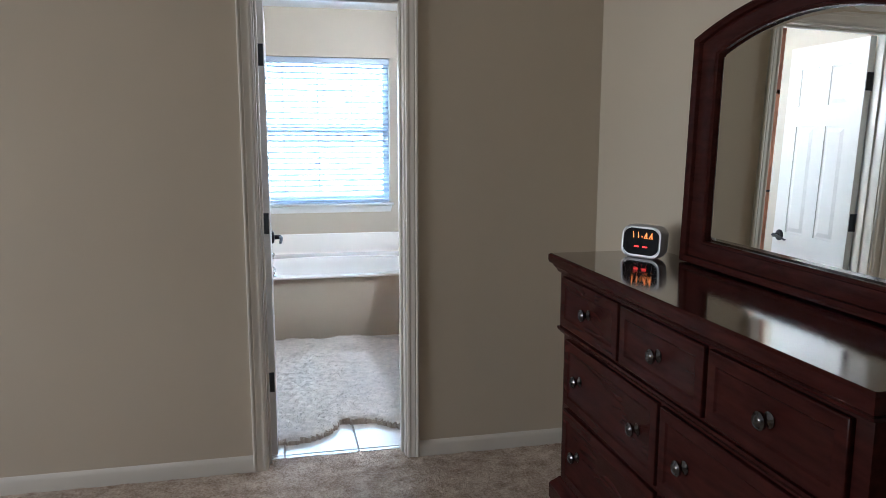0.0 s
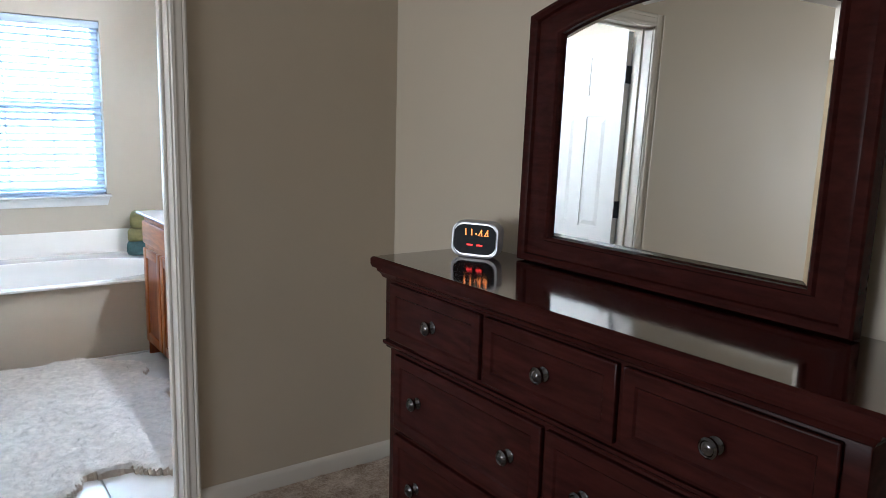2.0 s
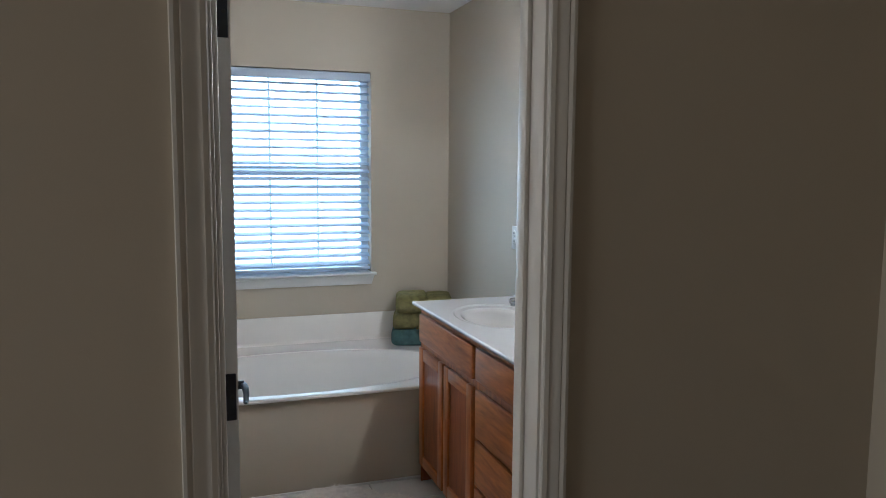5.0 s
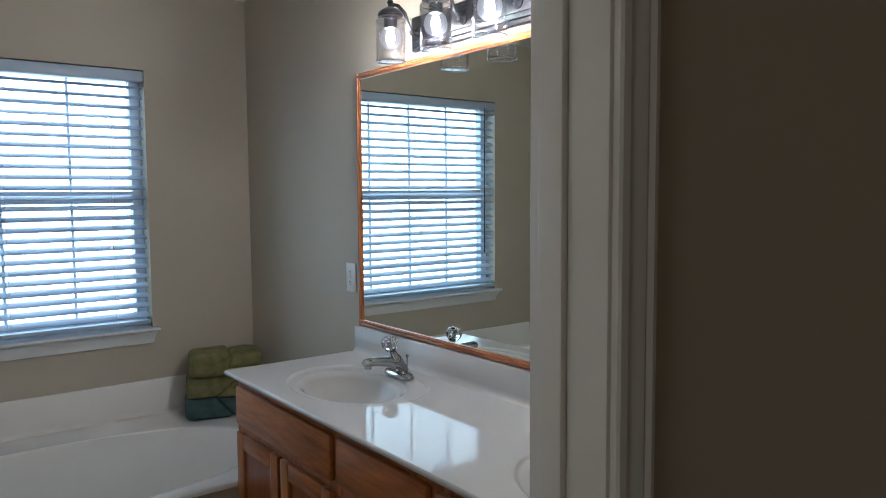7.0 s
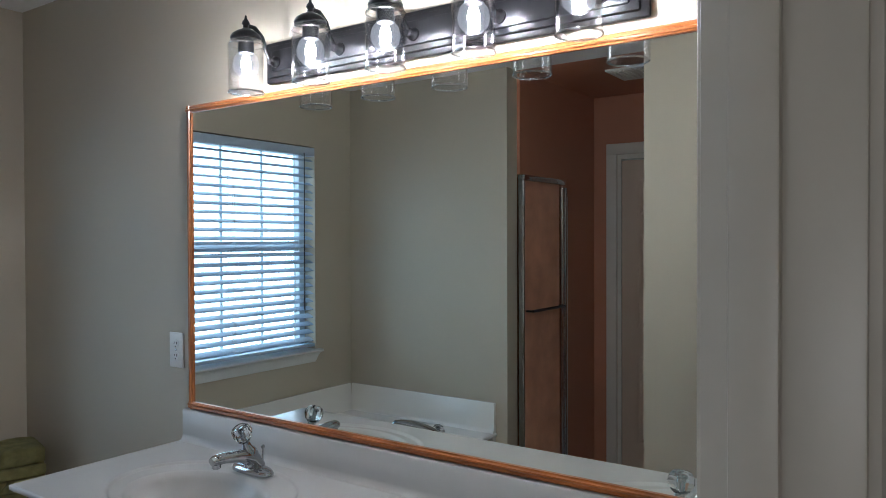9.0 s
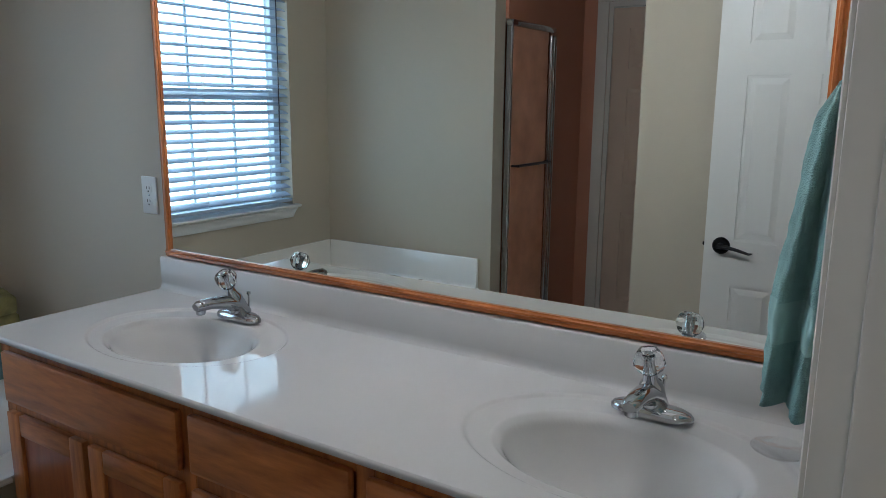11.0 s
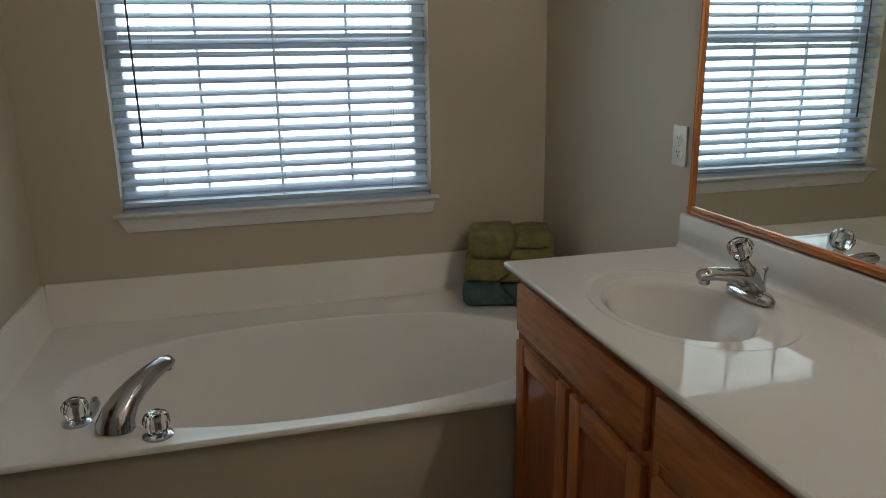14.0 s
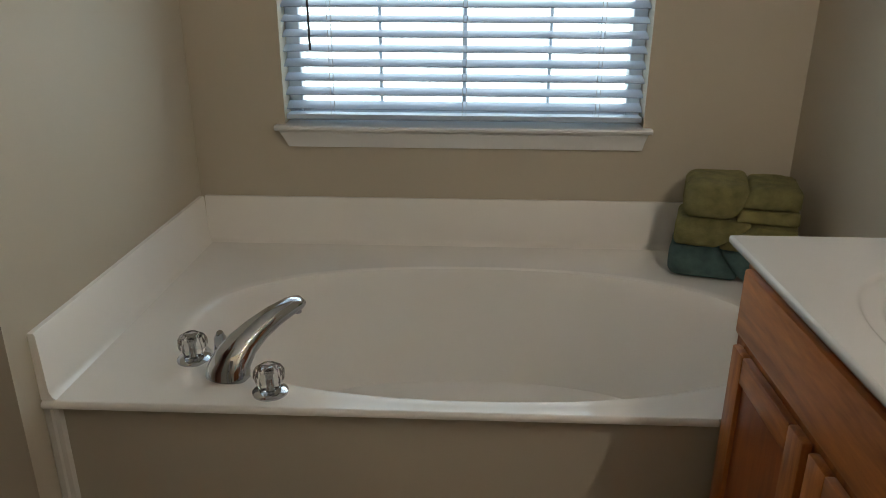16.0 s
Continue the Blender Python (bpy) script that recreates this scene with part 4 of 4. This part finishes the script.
# ---- hand towel on its ring ----
ring = thing("towel_ring", (1.83, BY, 1.47), "small dark towel ring on the wall beside the mirror", "towel ring")
bm = bm_()
lathe(bm, (1.83, BY, 1.50), (0, 1, 0), [(0.024, 0), (0.024, 0.006), (0.014, 0.012), (0.010, 0.032), (0, 0.034)], 18)
part("mount", bm, BRONZE, ring)
bm = bm_()
sweep(bm, [(1.83 + 0.075 * math.sin(a), BY + 0.034, 1.43 + 0.07 * math.cos(a)) for a in (2 * math.pi * k / 28 for k in range(29))], 0.0045, 8, cap=False)
part("ring", bm, BRONZE, ring)
towel = thing("hand_towel", (1.83, BY + 0.04, 1.05), "seafoam green terry hand towel hanging from a towel ring", "towel")
bm = bm_()
nu, nv = 72, 60
rows = []
for j in range(nv + 1):
    v = j / nv
    z = 1.475 - 0.418 * v
    wx = 0.060 + 0.055 * min(1, v * 2.2) + 0.012 * v
    wy = 0.022 + 0.026 * min(1, v * 1.6)
    row = []
    for i in range(nu):
        a = 2 * math.pi * i / nu
        fold = 1 + 0.20 * math.cos(5 * a + 0.6 + 0.8 * v) * min(1, 0.35 + v) + 0.11 * math.cos(9 * a + 2.2 * v) + 0.10 * noise.noise((3 * math.cos(a), 3 * math.sin(a), v * 5))
        top = 0.35 + 0.65 * min(1, v * 9)
        row.append(bm.verts.new((1.83 + 0.012 * math.sin(v * 3) + wx * fold * top * math.cos(a), BY + 0.046 + 0.014 * v + wy * fold * top * math.sin(a), z + 0.008 * noise.noise((a, v * 4, 2)))))
    rows.append(row)
for a, b in zip(rows, rows[1:]):
    for i in range(nu):
        bm.faces.new((a[i], a[(i + 1) % nu], b[(i + 1) % nu], b[i]))
bm.faces.new(rows[0][::-1])
bm.faces.new(rows[-1])
for v in bm.verts:
    v.co += Vector((noise.noise(v.co * 60), noise.noise(v.co * 60 + Vector((7, 0, 0))), 0)) * 0.003
axis_x, axis_y = 1.84, BY + 0.056
band = [[v.co + Vector((v.co.x - axis_x, v.co.y - axis_y, 0)).normalized() * 0.002 for v in row] for row in rows[40:49]]
part("towel_cloth", bm, TEAL, towel, smooth=180)
bm = bm_()
band = [[bm.verts.new(c) for c in row] for row in band]
for a, b in zip(band, band[1:]):
    for i in range(nu):
        bm.faces.new((a[i], a[(i + 1) % nu], b[(i + 1) % nu], b[i]))
part("woven_band", bm, TEAL_BAND, towel, "smooth paler woven band", smooth=180)

# ---- cream fur rug with a scalloped edge ----
LOBES = [(0.76, 4.12, 0.25, 0.27), (0.74, 4.35, 0.18, 0.22), (1.36, 4.13, 0.22, 0.22), (1.41, 4.52, 0.19, 0.18), (1.39, 4.92, 0.19, 0.18), (1.37, 5.28, 0.17, 0.17), (1.18, 5.43, 0.22, 0.16), (0.80, 5.42, 0.24, 0.17), (0.50, 5.20, 0.16, 0.2), (0.48, 4.78, 0.16, 0.2), (0.95, 4.8, 0.46, 0.62), (1.30, 4.72, 0.22, 0.22), (1.28, 5.10, 0.22, 0.22), (1.08, 4.22, 0.25, 0.19), (1.2, 4.4, 0.24, 0.24), (1.2, 4.75, 0.28, 0.34), (1.15, 5.15, 0.28, 0.3), (0.7, 5.1, 0.28, 0.3), (0.78, 4.5, 0.23, 0.34)]


def on_rug(x, y):
    wob = 0.03 * noise.noise((x * 9, y * 9, 1.5))
    return max(1 - math.hypot((x - a) / c, (y - b) / d) for a, b, c, d in LOBES) + wob


rug = thing("fur_rug", (0.95, 4.75, 0), "cream fluffy fur rug with a scalloped edge on the tiles", "rug")
step = 0.0125
pts = {}
bm = bm_()
for i in range(int(1.4 / step)):
    for j in range(int(1.9 / step)):
        x, y = 0.3 + i * step, 3.8 + j * step
        q = on_rug(x, y)
        if q > 0:
            edge = min(1, q / 0.12)
            z = 0.010 + 0.030 * edge ** 0.5 + 0.007 * noise.noise((x * 11, y * 20, 4)) * edge + 0.008 * noise.noise((x * 42, y * 42, 1)) * edge
            pts[i, j] = bm.verts.new((x + random.uniform(-0.003, 0.003), y + random.uniform(-0.003, 0.003), z))
for (i, j), v in pts.items():
    q = [pts.get(k) for k in ((i + 1, j), (i + 1, j + 1), (i, j + 1))]
    if all(q):
        bm.faces.new((v, *q))
rim_edges = [e for e in bm.edges if len(e.link_faces) == 1]
skirt = bm_()
for e in rim_edges:
    a, b = (v.co for v in e.verts)
    m = (a + b) / 2
    away = Vector((m.x - 0.95, m.y - 4.75, 0)).normalized() * 0.006
    q = [skirt.verts.new(c) for c in (a, b, Vector((b.x, b.y, 0)) + away, Vector((a.x, a.y, 0)) + away)]
    skirt.faces.new(q)
part("hide", bm, FUR, rug, smooth=180)
part("hide_edge", skirt, RUGBACK, rug, "tan edge of the hide", smooth=180)
vs, fs = [], []
rr = random.Random(11)
while len(fs) < 42000:
    x, y = rr.uniform(0.3, 1.65), rr.uniform(3.8, 5.65)
    q = on_rug(x, y)
    if q <= 0.0:
        continue
    z = 0.008 + 0.030 * min(1, q / 0.12) ** 0.5
    a = 6.0 * noise.noise((x * 13, y * 13, 8)) + rr.gauss(0, 0.5)
    ln, w = rr.uniform(0.010, 0.024), rr.uniform(0.0008, 0.0018)
    dx, dy = math.cos(a), math.sin(a)
    k = len(vs)
    x -= rug.location.x
    y -= rug.location.y
    vs += [(x - dy * w, y + dx * w, z), (x + dy * w, y - dx * w, z), (x + dx * ln, y + dy * ln, max(0.003, z + rr.uniform(-0.004, 0.014)))]
    fs.append((k, k + 1, k + 2))
me = bpy.data.meshes.new("fur")
me.from_pydata(vs, [], fs)
me.materials.append(FUR_TIP)
fur = tagged(new("fur", me), "long cream fur strands", kind="stuff")
fur.parent = rug

# ---- shower seen through the passage ----
shower = thing("shower_door", (-0.2, 5.51, 0), "chrome-framed shower door with dark bronze obscure glass", "shower door")
SH0, SH1 = -0.47, TX - 0.11
bm = bm_()
box(bm, SH0, SH1, 5.49, 5.535, 1.840, 1.872, 0.006)
part("header", bm, CHROME, shower, "brushed metal header rail")
bm = bm_()
for x in (SH0, SH0 + 0.036):
    sweep(bm, [(x + 0.012, 5.495, 0.08), (x + 0.012, 5.495, 1.825)], 0.0125, 14)
part("post", bm, CHROME, shower)
bm = bm_()
box(bm, SH1 - 0.012, SH1, 5.495, 5.53, 0.08, 1.840, 0.003)
part("post", bm, CHROME, shower)
bm = bm_()
box(bm, SH0 - 0.040, SH0 - 0.012, 5.500, 5.519, 0, 1.775, 0.004)
part("side_jamb", bm, TUBWHITE, shower, "white jamb strip beside the chrome posts")
bm = bm_()
box(bm, SH0, SH1, 5.47, 5.55, 0, 0.08, 0.008)
part("curb", bm, TUBWHITE, shower)
bm = bm_()
box(bm, SH0 + 0.062, SH1 - 0.012, 5.508, 5.514, 0.08, 1.840)
part("glass_panel", bm, SHOWERGLASS, shower)
bm = bm_()
sweep(bm, [(SH0 + 0.07, 5.47, 1.12), (SH1 - 0.05, 5.47, 1.12)], 0.008, 10)
for x in (SH0 + 0.07, SH1 - 0.05):
    sweep(bm, [(x, 5.47, 1.12), (x, 5.508, 1.12)], 0.006, 8)
part("towel_bar", bm, HINGE, shower)

vent = thing("ceiling_vent", (-0.35, 5.0, CZ), "white square ceiling exhaust vent grille", "vent")
bm = bm_()
box(bm, -0.49, -0.21, 4.86, 5.14, CZ - 0.012, CZ, 0.004)
part("frame", bm, PLASTIC, vent)
for k in range(9):
    bm = bm_()
    box(bm, -0.47, -0.23, 4.885 + k * 0.0285, 4.897 + k * 0.0285, CZ - 0.017, CZ - 0.012)
    part("slat", bm, PLASTIC, vent)

# ---- dresser ----
DF, DT = 1.722, 1.010          # drawer faces and top height
DYA, DYB = 1.530, 3.003        # case ends
dresser = thing("dresser", (1.92, 2.25, 0), "dark espresso wooden dresser with seven panelled drawers", "dresser")
bm = bm_()
box(bm, DF + 0.022, WX - 0.02, DYA + 0.012, DYB - 0.012, 0.13, 0.73, 0.003)
box(bm, DF + 0.008, WX - 0.02, DYA, DYB, 0.73, 0.945, 0.003)
part("case", bm, ESPRESSO, dresser)
bm = bm_()
out = [(0, 0.942), (0.006, 0.946), (0.010, 0.956), (0.018, 0.964), (0.020, 0.972), (0.030, 0.976), (0.034, 0.986), (0.034, 1.003), (0.030, 1.008), (0.026, DT)]
rows = []
for o, z in out:
    rows.append([bm.verts.new(c) for c in ((DF + 0.004 - o, DYA - o, z), (DF + 0.004 - o, DYB + o, z), (WX - 0.012, DYB + o, z), (WX - 0.012, DYA - o, z))])
for a, b in zip(rows, rows[1:]):
    for i in range(4):
        bm.faces.new((a[i], a[(i + 1) % 4], b[(i + 1) % 4], b[i]))
bm.faces.new(rows[0][::-1])
part("top_moulding", bm, ESPRESSO, dresser, smooth=25)
bm = bm_()
box(bm, DF + 0.004 - 0.0255, WX - 0.0125, DYA - 0.0255, DYB + 0.0255, DT - 0.003, DT)
part("polished_top", bm, ESPRESSO_TOP, dresser, "polished reddish-black top")
bm = bm_()
rows = []
for o, z in ((0.026, 0.055), (0.028, 0.062), (0.028, 0.115), (0.022, 0.124), (0.014, 0.132), (0.006, 0.142), (0.0, 0.150)):
    rows.append([bm.verts.new(c) for c in ((DF + 0.016 - o, DYA + 0.012 - o, z), (DF + 0.016 - o, DYB - 0.012 + o, z), (WX - 0.02, DYB - 0.012 + o, z), (WX - 0.02, DYA + 0.012 - o, z))])
for a, b in zip(rows, rows[1:]):
    for i in range(4):
        bm.faces.new((a[i], a[(i + 1) % 4], b[(i + 1) % 4], b[i]))
bm.faces.new(rows[0][::-1])
bm.faces.new(rows[-1])
part("plinth", bm, ESPRESSO, dresser, smooth=25)
for x in (DF + 0.035, WX - 0.07):
    for y in (DYA + 0.04, DYB - 0.04):
        bm = bm_()
        lathe(bm, (x, y, 0), (0, 0, 1), [(0.026, 0), (0.034, 0.008), (0.044, 0.028), (0.040, 0.045), (0.030, 0.052), (0.034, 0.056), (0.034, 0.06)], 20)
        part("bun_foot", bm, ESPRESSO, dresser)
# rail with a small ogee under the top drawers
bm = bm_()
extrude_profile(bm, [(DF + 0.02, 0.716), (DF + 0.013, 0.716), (DF + 0.010, 0.722), (DF + 0.002, 0.727), (DF - 0.002, 0.733), (DF - 0.002, 0.741), (DF + 0.02, 0.741)], "y", DYA + 0.001, DYB - 0.001)
part("waist_moulding", bm, ESPRESSO, dresser, smooth=25)


def drawer(y0, y1, z0, z1, fx, knobs):
    bm = bm_()
    panelled(bm, fx - 0.010, fx + 0.008, y0, y1, z0, z1, [(0.030, 0.0), (0.005, -0.005), (0.010, -0.003)], 0.0045)
    d = part("drawer", bm, ESPRESSO, dresser, smooth=22)
    for ky in knobs:
        bm = bm_()
        z = (z0 + z1) / 2
        lathe(bm, (fx - 0.001, ky, z), (-1, 0, 0), [(0.018, 0), (0.018, 0.003), (0.011, 0.007), (0.009, 0.014), (0.013, 0.018), (0.020, 0.022), (0.021, 0.029), (0.0165, 0.033), (0.0145, 0.031), (0.012, 0.033), (0.0065, 0.0355), (0.0035, 0.035), (0, 0.036)], 22)
        part("knob", bm, PEWTER, d, "dark polished metal knob", smooth=50)


for c in (2.735, 2.2665, 1.798):
    drawer(c - 0.226, c + 0.226, 0.752, 0.935, DF + 0.004, (c,))
for z0, z1 in ((0.458, 0.704), (0.160, 0.440)):
    for c in (2.612, 1.921):
        drawer(c - 0.338, c + 0.338, z0, z1, DF + 0.018, (c + 0.210, c - 0.218))

# ---- arched dresser mirror, leaning slightly back ----
dm = thing("dresser_mirror", (2.096, 2.247, DT), "arched mirror in a wide dark espresso frame standing on the dresser", "mirror")
dm.rotation_euler = (0, radians(1.2), radians(-1.05))


def arch(hw, z0, zs, sag, m=30):
    """Closed outline (y, z) of an arched opening: up one side, over, down the other."""
    pts = [(hw, z0), (hw, z0 + (zs - z0) * 0.5), (hw, zs)]
    for k in range(1, m):
        u = 1 - 2 * k / m
        pts.append((hw * u, zs + sag * (1 - u * u)))
    pts += [(-hw, zs), (-hw, z0 + (zs - z0) * 0.5), (-hw, z0)]
    return pts


inner = arch(0.406, 0.086, 0.685, 0.070)
outer = arch(0.522, 0.004, 0.744, 0.088)
bm = bm_()
steps = [(0.0, 0.004), (0.0, 0.016), (0.05, 0.022), (0.12, 0.022), (0.17, 0.014), (0.26, 0.016), (0.60, 0.026), (0.70, 0.024), (0.74, 0.034), (0.86, 0.040), (0.96, 0.040), (1.0, 0.034), (1.0, 0.0)]
rows = []
for t, h in steps:
    rows.append([bm.verts.new((-h, a[0] + (b[0] - a[0]) * t, a[1] + (b[1] - a[1]) * t)) for a, b in zip(inner, outer)])
n = len(inner)
for a, b in zip(rows, rows[1:]):
    for i in range(n):
        bm.faces.new((a[i], a[(i + 1) % n], b[(i + 1) % n], b[i]))
part("frame", bm, ESPRESSO, dm, local=True, smooth=28)
bm = bm_()
o2 = [(y * 1.04, z) for y, z in arch(0.406, 0.075, 0.692, 0.075)]
A = [bm.verts.new((0.0, y, z)) for y, z in o2]
B = [bm.verts.new((0.012, y, z)) for y, z in arch(0.50, 0.03, 0.72, 0.078)]
for i in range(n):
    bm.faces.new((A[i], A[(i + 1) % n], B[(i + 1) % n], B[i]))
bm.faces.new(B[::-1])
part("backing", bm, ESPRESSO, dm, local=True)
bm = bm_()
big = arch(0.408, 0.084, 0.687, 0.071)
small = arch(0.391, 0.101, 0.671, 0.068)
A = [bm.verts.new((-0.0035, y, z)) for y, z in big]
B = [bm.verts.new((-0.0062, y, z)) for y, z in small]
for i in range(n):
    bm.faces.new((A[i], A[(i + 1) % n], B[(i + 1) % n], B[i]))
bm.faces.new(B)
part("bevelled_glass", bm, MIRROR, dm, local=True, smooth=1)

# ---- alarm clock on the dresser ----
clock = thing("alarm_clock", (1.985, 2.868, DT), "silver digital alarm clock with glowing amber numerals", "clock")
clock.rotation_euler = (0, 0, radians(-62))


def rounded(w, h, r, bulge, m=8):
    """Rounded outline with bowed ends, (x, z) from the base."""
    pts = []
    for cx, cz, a0 in ((w / 2 - r, h - r, 0), (-w / 2 + r, h - r, 90), (-w / 2 + r, r, 180), (w / 2 - r, r, 270)):
        for k in range(m + 1):
            a = radians(a0 + 90 * k / m)
            x, z = cx + r * math.cos(a), cz + r * math.sin(a)
            x += math.copysign(bulge * (1 - ((z - h / 2) / (h / 2)) ** 2), x)
            pts.append((x, z))
    return pts


CW, CH = 0.148, 0.116
bm = bm_()
rows = []
for y, k in ((0.030, 0.86), (0.026, 0.95), (0.012, 1.0), (-0.020, 1.0), (-0.025, 0.985), (-0.026, 0.95), (-0.0245, 0.90), (-0.022, 0.895)):
    rows.append([bm.verts.new((x * k, y, CH / 2 + (z - CH / 2) * k)) for x, z in rounded(CW, CH, 0.030, 0.010)])
n = len(rows[0])
for a, b in zip(rows, rows[1:]):
    for i in range(n):
        bm.faces.new((a[i], a[(i + 1) % n], b[(i + 1) % n], b[i]))
bm.faces.new(rows[0][::-1])
bm.faces.new(rows[-1])
for v in bm.verts:
    v.co.y += v.co.z * 0.10
part("case", bm, SILVER, clock, local=True, smooth=40)
bm = bm_()
f = [bm.verts.new((x * 0.885, -0.0235 + (CH / 2 + (z - CH / 2) * 0.80) * 0.10, CH / 2 + (z - CH / 2) * 0.80)) for x, z in rounded(CW, CH, 0.030, 0.010)]
bm.faces.new(f)
part("display", bm, BLACKGLOSS, clock, "glossy black display", local=True)


def lettering(name, text, size, loc, mat, parent):
    c = bpy.data.curves.new(name, 'FONT')
    c.body, c.size, c.align_x, c.align_y = text, size, 'CENTER', 'CENTER'
    tmp = new(name, c)
    dg = bpy.context.evaluated_depsgraph_get()
    me = bpy.data.meshes.new_from_object(tmp.evaluated_get(dg))
    bpy.data.objects.remove(tmp)
    me.name = name
    me.materials.clear()
    me.materials.append(mat)
    me.transform(Matrix.Translation(loc) @ Matrix.Rotation(radians(96), 4, 'X') @ Matrix.Shear('XZ', 4, (0.0, 0.0)) @ Matrix.Diagonal((0.80, 1.05, 1, 1)))
    ob = new(name, me)
    ob.parent = parent
    return ob


lettering("numerals", "11:44", 0.052, (0.004, -0.0165, 0.071), AMBER, clock)
for x in (-0.016, 0.018):
    bm = bm_()
    box(bm, x - 0.010, x + 0.010, -0.0206, -0.0195, 0.038, 0.043, 0.0002, 1)
    part("red_indicator", bm, RED, clock, local=True)

# ---- floor tiles of the bathroom ----
P, G = 0.3345, 0.006
bm = bm_()
box(bm, -P / 2 + G / 2, P / 2 - G / 2, -P / 2 + G / 2, P / 2 - G / 2, -0.008, 0, 0.0018, 1)
tile_mesh = finish(bm, "tile", 40)
tile_mesh.materials.append(TILE)


def tile(x, y, mesh):
    t = new("tile", mesh)
    t.parent = bath_floor
    t.location = (x, y, random.uniform(-0.0006, 0.0006))


for i in range(-5, 4):
    for j in range(0, 6):
        x, y = 0.883 + i * P, 3.71 + P / 2 + 0.03 + j * P
        if -0.9 < x < 1.74 and not (x < 0.30 and y < 4.3):
            tile(x, y, tile_mesh)
bm = bm_()
box(bm, -P / 2 + G / 2, P / 2 - G / 2, -0.014, 0.014, -0.008, 0, 0.0015, 1)
cut_mesh = finish(bm, "tile", 40)
cut_mesh.materials.append(TILE)
for i in range(-1, 2):
    tile(0.883 + i * P, 3.7245, cut_mesh)
